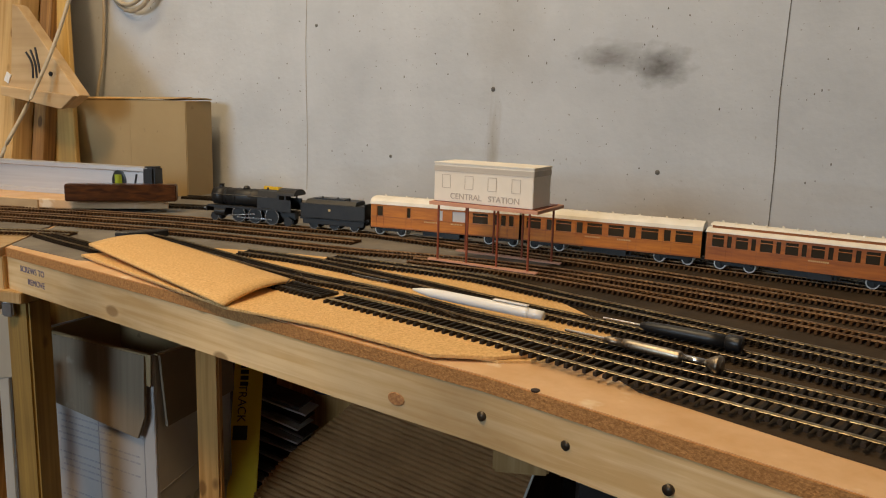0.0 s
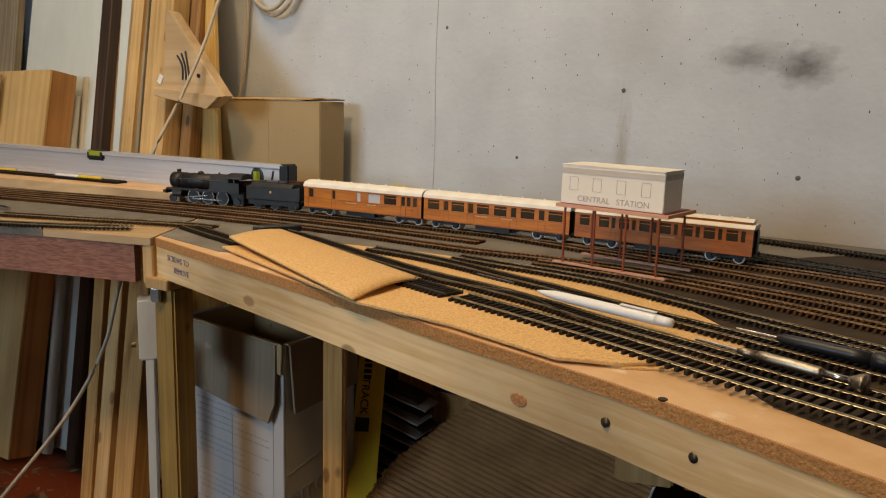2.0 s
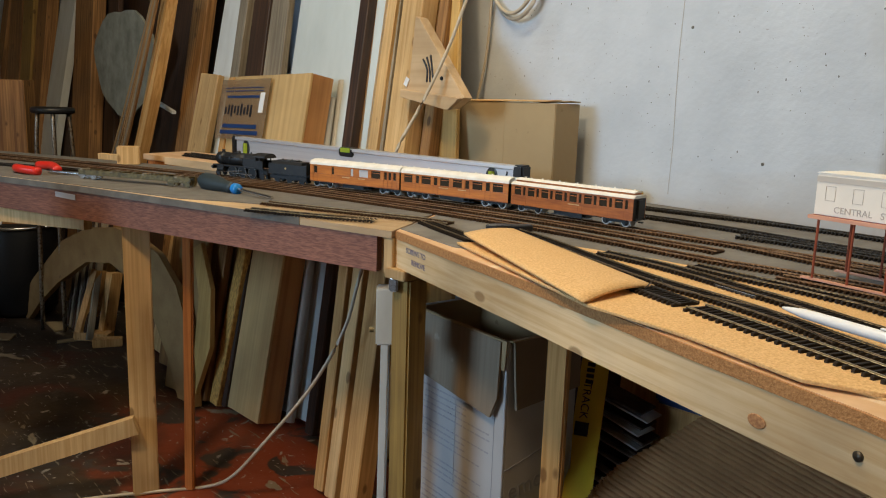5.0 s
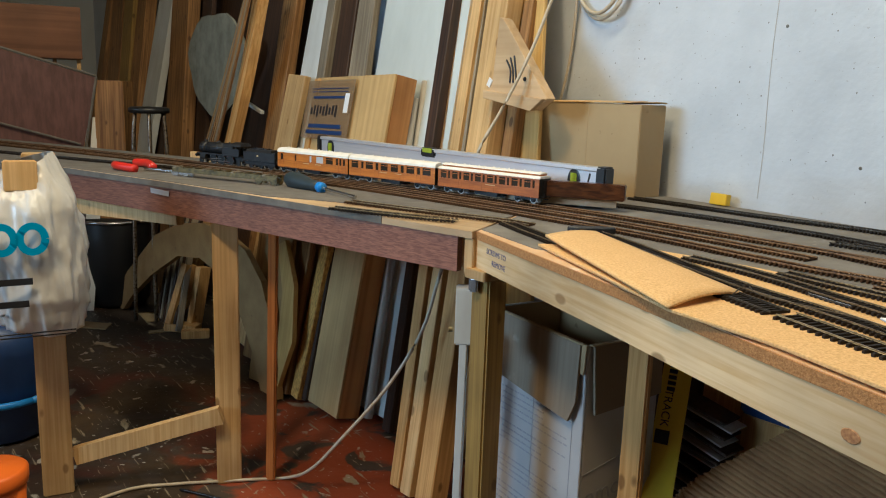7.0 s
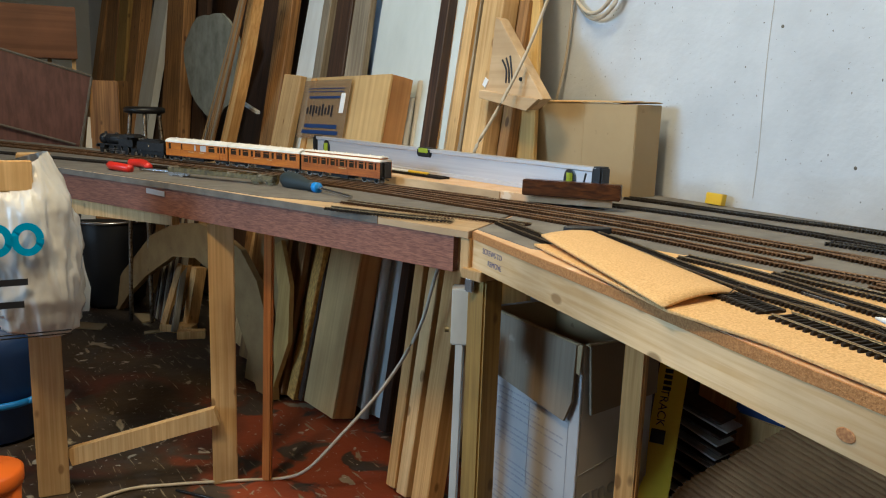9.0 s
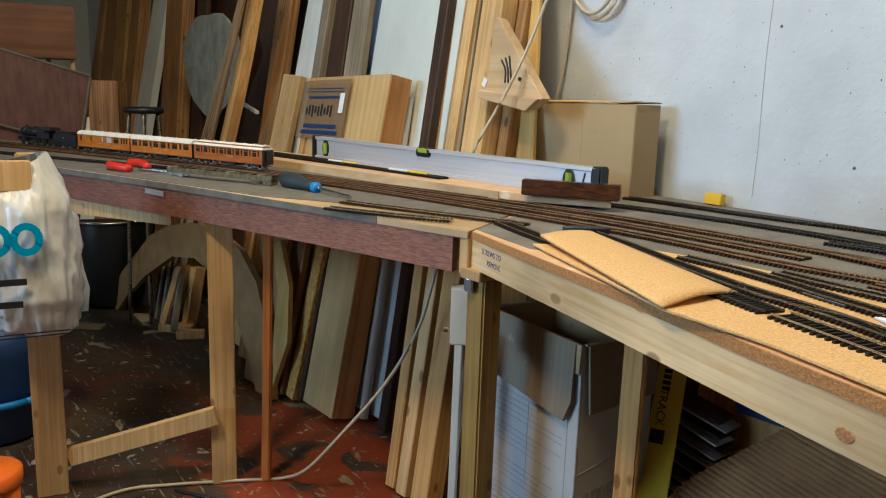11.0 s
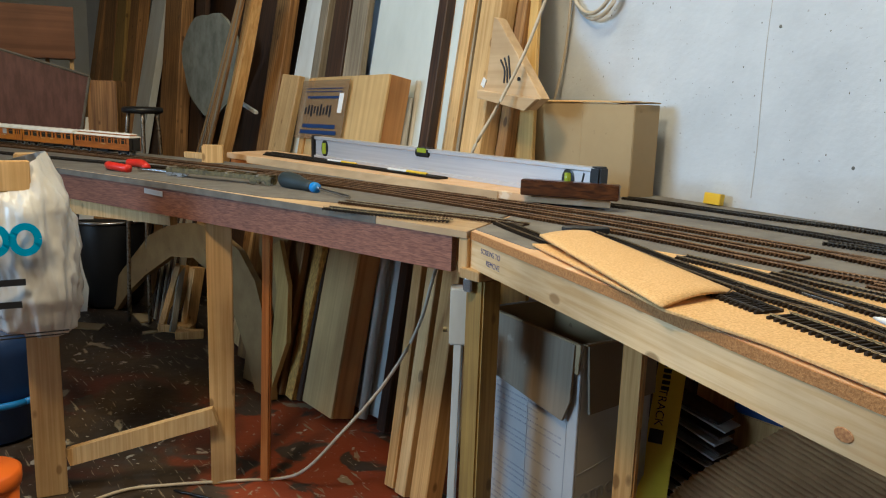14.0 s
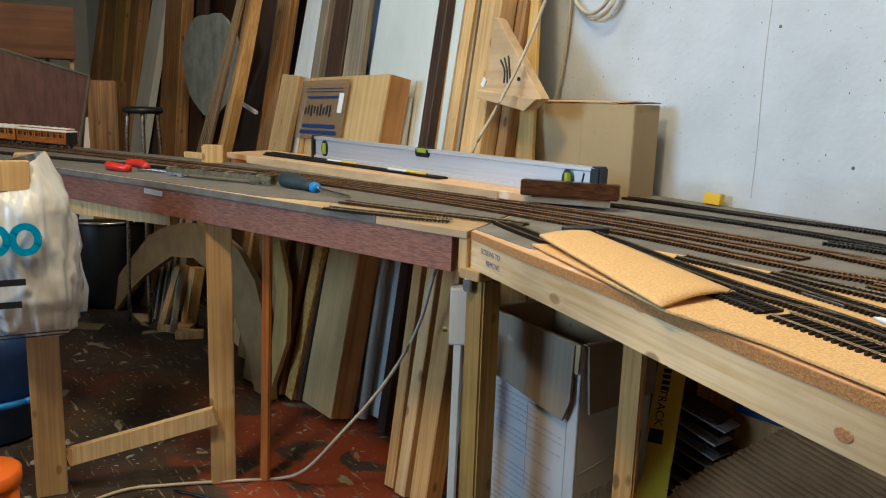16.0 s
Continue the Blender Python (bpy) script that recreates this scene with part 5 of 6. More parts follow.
plank("timber", "long knotty pine stud leaning on the wall", 0.591, 0.35, 0.103, 0.026, 0.055, 1.75, PINE)
plank("timber", "long pale pine batten leaning on the wall", 0.567, 0.35, 0.065, 0.041, 0.035, 1.75, PINE_PALE)
plank("timber", "thin grey batten leaning on the wall", 0.533, 0.34, 0.087, 0.020, 0.03, 1.75, GREYWOOD)
plank("timber", "wide pale pine stud leaning on the wall", 0.475, 0.35, 0.077, 0.070, 0.045, 1.75, PINE_PALE)
plank("timber", "short pine stud under the boards", 0.385, 0.50, 0.103, 0.030, 0.03, 0.55, PINE)
plank("timber", "short pale pine stud under the boards", 0.345, 0.50, 0.08, 0.034, 0.03, 0.55, PINE_PALE)
plank("timber", "short knotty pine stud under the boards", 0.285, 0.50, 0.077, 0.052, 0.04, 0.55, PINE)
plank("timber", "brown stud beside the pale pine one", 0.425, 0.31, 0.07, 0.030, 0.03, 1.0, OLDWOOD)
plank("timber", "tan board behind the studs", 0.385, 0.23, 0.16, 0.17, 0.012, 1.6, PLY_Z, 0.13)
plank("timber", "dark ragged strip with rough bark edge", 0.622, 0.375, 0.078, 0.034, 0.025, 1.7, DARKWOOD)
plank("timber", "dark narrow board in the stack", 0.66, 0.345, 0.05, 0.04, 0.02, 0.62, GREYWOOD)
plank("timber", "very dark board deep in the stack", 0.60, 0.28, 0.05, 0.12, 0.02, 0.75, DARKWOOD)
plank("timber", "coarse chipboard plank with golden edge", 0.920, 0.468, -0.042, 0.040, 0.018, 0.56, OSB)
plank("timber", "old brown plank in the stack", 0.968, 0.480, 0.028, 0.045, 0.018, 0.57, OLDWOOD)
plank("timber", "narrow dark plank in the stack", 0.895, 0.455, 0.01, 0.028, 0.012, 0.55, DARKWOOD)
plank("timber", "broad brown hardboard sheet leaning on the stack", 1.05, 0.500, 0.12, 0.17, 0.010, 0.56, MDF)
plank("timber", "dark bowed offcut in the stack", 1.16, 0.46, 0.1, 0.08, 0.02, 0.55, DARKWOOD)
plank("timber", "brown offcut in the stack", 1.27, 0.45, 0.1, 0.07, 0.02, 0.55, OLDWOOD)
# added backing boards: shade between the planks put into a dark colour
plank("timber", "dark board added to fill the shaded gaps of the stack", 1.0, 0.30, 0.08, 0.5, 0.02, 0.80, DARKWOOD)
plank("timber", "dark board added to fill the shaded gaps of the stack", 1.5, 0.30, 0.08, 0.5, 0.02, 1.8, DARKWOOD)
plank("timber", "dark board added to fill the shaded gaps of the stack", 2.1, 0.30, 0.1, 0.7, 0.02, 1.8, DARKWOOD)
plank("timber", "dark board added to fill the shaded gaps of the stack", 2.8, 0.30, 0.15, 0.7, 0.02, 1.8, DARKWOOD)
plank("timber", "pale low pine board with sawn top", 1.384, 0.42, -0.049, 0.115, 0.02, 0.83, PINE_PALE)
plank("timber", "white plastic trim board leaning on the wall", 1.340, 0.385, 0.001, 0.11, 0.012, 1.75, WHITEPAINT)
plank("timber", "weathered grey narrow plank", 1.186, 0.40, 0.058, 0.045, 0.03, 1.75, GREYWOOD)
plank("timber", "dark brown plank beside the pale sheet", 1.10, 0.38, 0.077, 0.09, 0.02, 1.75, DARKWOOD)
plank("timber", "wide weathered grey board", 0.985, 0.372, 0.11, 0.095, 0.02, 1.75, GREYWOOD)
plank("pale_sheet", "large pale grey-green wall sheet leaning", 0.770, 0.350, 0.062, 0.385, 0.008, 1.75, PALESHEET, category="sheet")
plank("timber", "brown pine plank leaning on the wall", 1.429, 0.405, 0.086, 0.100, 0.03, 1.75, OLDWOOD)
plank("timber", "dark stained board with a white batten", 1.60, 0.39, 0.054, 0.16, 0.02, 1.75, DARKWOOD)
plank("timber", "bright bowed pine plank", 1.93, 0.45, -0.45, 0.048, 0.03, 1.30, PINE, 0.1, bend=0.09)
for k in range(6):
    lean = -0.62 + 0.028 * k
    plank("slat", "thin bowed brown slat in the stack", 1.81 - 0.036 * k - 0.56 * lean, 0.45 + 0.006 * k, lean, 0.011, 0.005, 1.22 - 0.02 * (k % 3), (MDF, GREYWOOD, OLDWOOD)[k % 3], 0.1, bend=0.03)
plank("timber", "thick knotty brown pine post", 2.161, 0.42, 0.373, 0.20, 0.05, 1.75, OLDWOOD)
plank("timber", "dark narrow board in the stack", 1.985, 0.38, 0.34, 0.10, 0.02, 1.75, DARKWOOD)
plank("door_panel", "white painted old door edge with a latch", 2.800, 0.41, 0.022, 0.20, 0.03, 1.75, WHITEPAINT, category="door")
# only a gap here; its shade is drawn as a dark board
plank("timber", "dark board added for a shaded gap in the stack", 2.62, 0.37, 0.1, 0.10, 0.02, 1.75, DARKWOOD)
plank("timber", "brown post in the stack", 2.822, 0.43, 0.267, 0.14, 0.05, 1.75, OLDWOOD)
plank("timber", "greenish treated post in the stack", 2.897, 0.44, 0.370, 0.15, 0.05, 1.75, TREATED)
plank("timber", "greenish brown post in the stack", 3.095, 0.44, 0.382, 0.20, 0.05, 1.75, OLDWOOD)
plank("timber", "brown post at the stack's end", 3.582, 0.44, 0.132, 0.11, 0.05, 1.75, OLDWOOD)
for s, q, dr, ln in ((0.707, 0.372, 0.084, 0.79), (0.722, 0.345, 0.063, 0.83)):
    ob = part("plastic_tube", moved(lathe([(0.0105, 0.012), (0.0115, 0.014), (0.0115, ln), (0.0095, ln + 0.001)], 16), Matrix.Identity(4)), TUBE, None, "", True)
    ob.matrix_basis = lean_frame(s, q, dr)
    tagged(ob, "white plastic tube leaning among the boards", "tube", "timber leaning on the wall")

crate = thing("panel_carcass", "pale ply panel with an orange side edge", "panel", lean_frame(0.930, 0.447, 0.03))
part("face", boxed((0, 0.003, 0.425), (0.40, 0.006, 0.826), 0.001), PLY_FACE, crate, "pale plywood face")
part("side", boxed((0.191, 0.034, 0.425), (0.018, 0.055, 0.826), 0.001), PLY_EDGE, crate, "orange-brown side")
part("top_rail", boxed((-0.01, 0.034, 0.829), (0.38, 0.055, 0.016), 0.001), PINE, crate)
part("face_strip", boxed((-0.185, -0.003, 0.425), (0.028, 0.005, 0.82), 0.001), PINE, crate)
film = thing("plastic_film", "clear plastic packing film with blue print", "plastic film", lean_frame(1.020, 0.4525, 0.03))
part("film_sheet", boxed((0.0, -0.0055, 0.748), (0.255, 0.0012, 0.155)), GLASSY, film)
for z, w, h in ((0.803, 0.20, 0.002), (0.795, 0.20, 0.002), (0.780, 0.17, 0.006), (0.704, 0.18, 0.010), (0.688, 0.20, 0.010)):
    part("print_bar", boxed((0.0 if h < 0.02 else -0.01, -0.0067, z), (w, 0.0008, h)), DARKBLUE, film)
for k in range(9):
    part("print_letter", boxed((-0.085 + 0.017 * k, -0.0067, 0.744 + 0.003 * (k % 2)), (0.009, 0.0008, 0.018 + 0.006 * (k % 3))), INK, film)
part("silver_label", boxed((0.10, -0.0067, 0.765), (0.022, 0.0008, 0.05)), WHITEP, film)

# smoky round sheet in the stack
pts = []
for k in range(28):
    a = k * math.tau / 28
    r = 1.0 + 0.05 * math.sin(3 * a) + 0.03 * math.sin(7 * a)
    pts.append((0.27 * r * math.cos(a), 0.30 + 0.175 * r * math.sin(a)))
bm = moved(prism(pts, -0.004, 0.004), pose(0, 0, 0, 90, 0, 0))
ob = part("smoky_disc", bm, GUN)
ob.matrix_basis = wall_frame(1.92, 0.29, 0.56)
tagged(ob, "broken smoky translucent plastic disc in the stack", "plastic disc")
tagged(part("batten", moved(boxed((0, 0, 0), (0.13, 0.012, 0.010), 0.001), wall_frame(1.555, 0.30, 0.722) @ pose(0, 0, 0, 0, 12, 0)), WHITEPAINT), "short white batten nailed across dark board", "batten")

# gusset bracket on the pale stud
gus = thing("gusset_bracket", "triangular plywood gusset with three dark slots", "bracket", wall_frame(0, 0.205, 0))
tri = [(-0.461, 0.944), (-0.448, 0.940), (-0.305, 0.783), (-0.342, 0.760), (-0.493, 0.782), (-0.494, 0.799), (-0.476, 0.820)]
part("plate", moved(prism(tri, -0.012, 0.012, 0.001), pose(0, 0, 0, 90, 0, 0)), PLY, gus)
part("foot_rail", moved(prism([(-0.494, 0.797), (-0.308, 0.782), (-0.342, 0.758), (-0.494, 0.780)], 0.0124, 0.022, 0.001), pose(0, 0, 0, 90, 0, 0)), PLY, gus)
for k in range(3):
    arc = spline([(-0.432 + 0.012 * k, -0.0125, 0.858 + 0.004 * k), (-0.418 + 0.008 * k, -0.0128, 0.838), (-0.418 + 0.010 * k, -0.0125, 0.812)], 6)
    part("slot", tube(arc, 0.0022, 6), INK, gus)
part("white_chip", boxed((-0.484, -0.013, 0.812), (0.012, 0.002, 0.018), 0.0, pose(0, 0, 0, 0, 30, 0)), WHITEP, gus)
part("screw", cyl((-0.372, -0.0122, 0.82), (-0.372, -0.0145, 0.82), 0.004), BLACKP, gus)
tagged(part("pipe", cyl(wp(0.55, 0.03, 0.4), wp(0.55, 0.03, 0.745), 0.012), WHITEPAINT, None, "", True), "short pale pipe against the wall", "pipe")

# ---- cables ----
run_pts = [(-0.668, 1.510, 0.99), (-0.705, 1.494, 0.874), (-0.75, 1.472, 0.764), (-0.789, 1.452, 0.679), (-0.803, 1.474, 0.630), (-0.80, 1.45, 0.56), (-0.767, 1.285, 0.470), (-0.788, 1.257, 0.355), (-0.839, 1.224, 0.243), (-0.908, 1.175, 0.138), (-0.985, 1.17, 0.05), (-1.061, 1.180, 0.005), (-1.125, 1.125, 0.005), (-1.22, 1.04, 0.005), (-1.28, 0.97, 0.005), (-1.3, 0.85, 0.005)]
tagged(part("cable", tube(spline(run_pts, 8), 0.0034, 8), CABLE, None, "", True), "cream electric cable hanging down to the floor", "cable")
cpts = [wp(0.370 + 0.072 * math.cos(a), 0.018 + 0.008 * math.sin(a * 2), 1.026 + 0.075 * math.sin(a)) for a in [k * math.tau / 30 for k in range(31)]]
coil = thing("cable_coil", "coil of cream cable hung on the wall", "cable")
part("loop", tube(cpts, 0.0045, 8), CABLE, coil, "", True)
part("loop", tube([p + UP * 0.011 + ALONG * 0.004 - INTO * 0.006 for p in cpts], 0.0042, 8), CABLE, coil, "", True)
# a cable's faint shadow on the wall, modelled as a thin tube
tagged(part("cable", tube(spline([wp(0.445, 0.012, 1.2), wp(0.45, 0.012, 1.0), wp(0.463, 0.012, 0.86), wp(0.49, 0.03, 0.70)], 8), 0.003, 6), CABLE, None, "", True), "thin cream tube drawn for a cable's shadow down the wall", "cable")
tagged(part("cable", tube(spline([(-1.2, 1.03, 0.0035), (-1.0, 1.06, 0.0035), (-0.8, 1.04, 0.0035), (-0.62, 1.08, 0.0035)], 8), 0.003, 6), BLACKP, None, "", True), "thin black cable across the floor", "cable")

# ---- under the boards ----
carton = thing("cardboard_box", "open white printed cardboard box with brown flaps", "cardboard box")
cc = Vector((-0.396, 1.062, 0))
cx = Vector((0.878, -0.4787, 0))
cm = Matrix((cx, UP.cross(cx), UP)).transposed().to_4x4()
cm.translation = cc
carton.matrix_basis = cm
CW, CD, CH = 0.235, 0.145, 0.446
for c, s in (((-CW / 2, 0.002, CH / 2), (CW, 0.004, CH)), ((-CW / 2, CD - 0.002, CH / 2), (CW, 0.004, CH)), ((-0.002, CD / 2, CH / 2), (0.004, CD - 0.0085, CH)), ((-CW + 0.002, CD / 2, CH / 2), (0.004, CD - 0.0085, CH))):
    part("wall_panel", boxed(c, s, 0.0008), BOXWHITE, carton, "white printed card side")
part("bottom", boxed((-CW / 2, CD / 2, 0.003), (CW - 0.009, CD - 0.009, 0.004)), BOXCARD, carton)
inner = part("lining", boxed((-CW / 2, CD - 0.006, CH / 2), (CW - 0.01, 0.002, CH - 0.004)), BOXCARD, carton, "brown inner face")
part("lining", boxed((-CW + 0.006, CD / 2, CH / 2), (0.002, CD - 0.016, CH - 0.004)), BOXCARD, carton)
part("flap", moved(prism([(-CW + 0.002, 0.0), (-0.006, 0.0), (-0.006, -0.085), (-0.020, -0.118), (-CW + 0.002, -0.098)], -0.002, 0.002), Matrix.Translation((0, -0.0065, CH)) @ pose(0, 0, 0, 88, 0, 0)), FLAP, carton, "brown flap folded down")
part("flap", moved(prism([(0.006, 0.0), (CD - 0.004, 0.0), (CD - 0.004, -0.090), (0.012, -0.102)], -0.002, 0.002), Matrix.Translation((0.0065, 0, CH)) @ pose(0, 0, 0, 0, 0, 90) @ pose(0, 0, 0, 88, 0, 0)), FLAP, carton, "brown flap folded down")
part("rim_edge", boxed((-CW / 2, -0.004, CH + 0.001), (CW - 0.006, 0.007, 0.0025), 0.0005), BOXCARD, carton)
part("rim_edge", boxed((0.004, CD / 2, CH + 0.001), (0.007, CD - 0.006, 0.0025), 0.0005), BOXCARD, carton)
rr = random.Random(3)
for k in range(24):
    if k in (5, 10, 11, 16):
        continue
    bm = bmesh.new()
    x, end = -0.205 + rr.uniform(0, 0.01), rr.choice((-0.03, -0.035, -0.05, -0.09))
    while x < end:
        w = rr.uniform(0.004, 0.015)
        add_box(bm, (x + w / 2, -0.0003, 0.322 - 0.0098 * k), (w, 0.0008, 0.0021))
        x += w + 0.0028
    part("print_line", bm, PAPER, carton)
for c, s in (((-0.118, -0.0003, 0.125), (0.19, 0.0008, 0.0009)), ((-0.118, -0.0003, 0.080), (0.19, 0.0008, 0.0009)), ((-0.022, -0.0003, 0.22), (0.0009, 0.0008, 0.24)), ((-0.115, -0.0003, 0.26), (0.0007, 0.0008, 0.16))):
    part("print_frame", boxed(c, s), PAPER, carton)
letters("word", "emolog", 0.040, Matrix((Vector((0, 1, 0)), Vector((0, 0, 1)), Vector((1, 0, 0)))).transposed().to_4x4() @ Matrix.Translation((0.072, 0.217, 0.0006)) @ pose(0, 0, 0, 0, 0, 8), PAPER, carton)
part("print_frame", boxed((0.0003, 0.066, 0.262), (0.0008, 0.128, 0.0014), 0.0, pose(0, 0, 0, 14, 0, 0)), PAPER, carton)
# a crease, crushed corner and a strip of brown tape
part("tape", boxed((-0.003, -0.0052, CH - 0.02), (0.012, 0.002, 0.045), 0.0005, pose(0, 0, 0, 0, 4, 0)), BOXCARD, carton, "torn brown tape at the corner")

ybox = thing("track_carton", "long yellow carton with black lettering leaning upright", "carton")
yb, yt = Vector((-0.304, 1.093, 0.004)), Vector((-0.330, 1.380, 0.515))
yd = (yt - yb).normalized()
yx = (Vector((0.97, 0.22, 0)) - yd * Vector((0.97, 0.22, 0)).dot(yd)).normalized()
ym = Matrix((yx, yd.cross(yx), yd)).transposed().to_4x4()
ym.translation = yb
ybox.matrix_basis = ym
YL = (yt - yb).length
part("sleeve", boxed((0, 0, YL / 2), (0.045, 0.036, YL), 0.001), YELLOW, ybox, "yellow printed card sleeve")
letters("word", "TRACK", 0.0185, Matrix.Translation((-0.008, -0.0183, 0.341)) @ pose(0, 0, 0, 90, 90, 0), INK, ybox)
for k in range(6):
    part("print_bar", boxed((-0.006, -0.0184, 0.372 + 0.0095 * k), (0.0125, 0.0008, 0.0065)), INK, ybox)
part("logo_block", boxed((-0.008, -0.0184, 0.295), (0.022, 0.0008, 0.022)), INK, ybox)
part("print_bar", boxed((0.0228, 0.0, 0.40), (0.0008, 0.004, 0.24)), INK, ybox)

# corrugated card: a ridged sheet leaning under the board
def corrugated(width, height, pitch, amp):
    bm = bmesh.new()
    n = int(height / pitch)
    rows = []
    rr = random.Random(5)
    for k in range(n):
        for f, h in ((0.0, 0.0), (0.16, amp * 0.85), (0.45, amp), (0.78, amp * 0.85), (0.94, 0.0)):
            y = -(k + f) * pitch
            e0 = 0.4 * max(0.0, y + 0.21) + rr.uniform(-0.002, 0.002)
            rows.append((bm.verts.new((e0, y, h)), bm.verts.new((width + rr.uniform(-0.001, 0.001), y, h)), bm.verts.new((e0, y, -0.003)), bm.verts.new((width, y, -0.003))))
    for a, b in zip(rows, rows[1:]):
        bm.faces.new((a[0], b[0], b[1], a[1]))
        bm.faces.new((a[2], a[3], b[3], b[2]))
        bm.faces.new((a[0], a[2], b[2], b[0]))
        bm.faces.new((a[1], b[1], b[3], a[3]))
    bmesh.ops.recalc_face_normals(bm, faces=bm.faces[:])
    return bm


k0 = Vector((-0.180, 1.235, 0.36))
kx = Vector((0.263, -0.094, -0.061)).normalized()
ky = -Vector((-0.100, -0.117, -0.100)).normalized()
ky = (ky - kx * ky.dot(kx)).normalized()
kmx = Matrix((kx, ky, kx.cross(ky))).transposed().to_4x4()
for k in range(3):
    m = kmx.copy()
    m.translation = k0 - kx.cross(ky) * 0.012 * k + kx * (-0.008 * k) + ky * (0.05 - 0.01 * k)
    ob = part("corrugated_sheet", corrugated(0.345 - 0.02 * k, 0.52, 0.0084, 0.0032), CORRUG)
    ob.matrix_basis = m
    tagged(ob, "brown corrugated card sheet leaning under the board", "card sheet", "corrugated sheets")
    part("edge_tape", moved(boxed((0.345 - 0.02 * k, -0.26, 0), (0.003, 0.51, 0.007)), Matrix.Identity(4)), WHITEPAINT, ob, "pale torn edge")
# dark strips, boards and a case stored behind, then added shade fillers
for k in range(22):
    c = Vector((-0.285 + 0.006 * math.sin(k * 2.3), 1.31, 0.055 + 0.0120 * k))
    bm = boxed((0, 0, 0), (0.13, 0.05, 0.0028 + 0.0014 * (k % 2)), 0.001, pose(0, 0, 0, 0, 12, -20 + 3 * math.sin(k)))
    ob = part("dark_strip", moved(bm, Matrix.Translation(c)), (CARD_GREY, DARKWOOD)[k % 2])
    tagged(ob, "thin dark strip in a stored pile", "strip", "pile of strips")
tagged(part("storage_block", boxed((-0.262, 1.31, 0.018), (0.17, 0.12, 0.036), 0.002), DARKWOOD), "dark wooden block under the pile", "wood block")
tagged(part("hardboard", moved(boxed((0, 0, 0.22), (0.10, 0.02, 0.47), 0.002), pose(-0.262, 1.395, 0.0, -3, 0, -24)), PINE), "brown board stored under the baseboard", "board")
tagged(part("hardboard", moved(boxed((0, 0, 0.145), (0.09, 0.030, 0.29), 0.002), pose(-0.178, 1.345, 0.0, 0, 0, -20)), PINE), "brown hardboard offcut under the baseboard", "board")
tagged(part("blue_case", moved(boxed((0, 0, 0.0), (0.09, 0.04, 0.045), 0.006), pose(-0.182, 1.345, 0.3135, 0, 0, -20)), DARKBLUE), "dark blue plastic case on stored boards", "case")
# two added cartons, coloured dark for the shade under the baseboard
tagged(part("storage_carton", moved(boxed((0, 0, 0.2), (0.42, 0.10, 0.40), 0.003), pose(0.02, 1.37, 0.0, 0, 0, -24)), DARKWOOD), "dark closed carton added to fill the shade against the wall", "carton")
tagged(part("storage_carton", moved(boxed((0, 0, 0.17), (0.55, 0.22, 0.34), 0.003), pose(0.48, 1.05, 0.0, 0, 0, -24)), BLACKP), "black closed carton added to fill the shade under the baseboard", "carton")
tagged(part("hardboard", moved(boxed((0, 0, 0.14), (0.12, 0.012, 0.28), 0.002), pose(0.225, 1.0, 0.0, -18, 24, -10)), MDF), "brown board propped under the baseboard", "board")

# added board over the pale wall; the shade there is its dark colour
tagged(part("hardboard", moved(boxed((0, 0, 0.26), (0.34, 0.012, 0.52), 0.002), pose(-0.36, 1.44, 0.0, -3, 0, -24)), DARKWOOD), "dark board added to darken the wall under the baseboard", "board")

# arch of brown board, offcuts and scraps on the floor
am = Matrix((Vector((0.952, -0.305, 0)), Vector((0.305, 0.952, 0)), UP)).transposed().to_4x4()
am.translation = Vector((-2.448, 1.845, 0))
outer = [(0.0, 0.0), (0.13, 0.14), (0.335, 0.30), (0.50, 0.365), (0.653, 0.388), (0.78, 0.382), (0.894, 0.352), (0.985, 0.285), (1.04, 0.20), (1.085, 0.08), (1.10, 0.0)]
inner = [(1.02, 0.0), (0.965, 0.09), (0.89, 0.175), (0.77, 0.255), (0.645, 0.283), (0.50, 0.262), (0.32, 0.165), (0.19, 0.075), (0.11, 0.0)]
ob = part("arch_board", moved(prism([(x * 1.065 - 0.027, y) for x, y in outer + inner], -0.009, 0.009), pose(0, 0, 0, 90, 0, 0)), MDF)
ob.matrix_basis = am @ pose(0, 0, 0.003, -5, 0, 0)
tagged(ob, "arched brown board former standing on the floor", "arched board")
ob = part("arch_board", moved(prism([(0.0, 0.0), (0.06, 0.16), (0.03, 0.30), (-0.05, 0.40), (-0.09, 0.38), (-0.03, 0.27), (-0.02, 0.12)], -0.006, 0.006), pose(0, 0, 0, 90, 0, 0)), PLY_Z)
ob.matrix_basis = Matrix.Translation((-1.375, 1.50, 0.006)) @ pose(0, 0, 0, -8, 0, -24)
tagged(ob, "thin curved ply offcut leaning upright", "arched board")
stand = thing("wood_stand", "small splayed pine stand on the floor", "wood stand")
for a, b in (((-2.05, 1.745, 0.0), (-2.016, 1.80, 0.215)), ((-2.0, 1.80, 0.02), (-1.985, 1.83, 0.205)), ((-2.06, 1.74, 0.014), (-1.96, 1.78, 0.014))):
    bm = bmesh.new()
    sweep(bm, [Vector(a) + UP * 0.002, Vector(b)], [(-0.022, -0.012), (0.022, -0.012), (0.022, 0.012), (-0.022, 0.012)])
    part("strut", bm, PINE, stand)
tagged(part("wood_block", moved(boxed((0, 0, 0.013), (0.085, 0.03, 0.026), 0.002), pose(-1.925, 1.735, 0.001, 0, 0, 44)), PINE), "small pine offcut on the floor", "wood block")
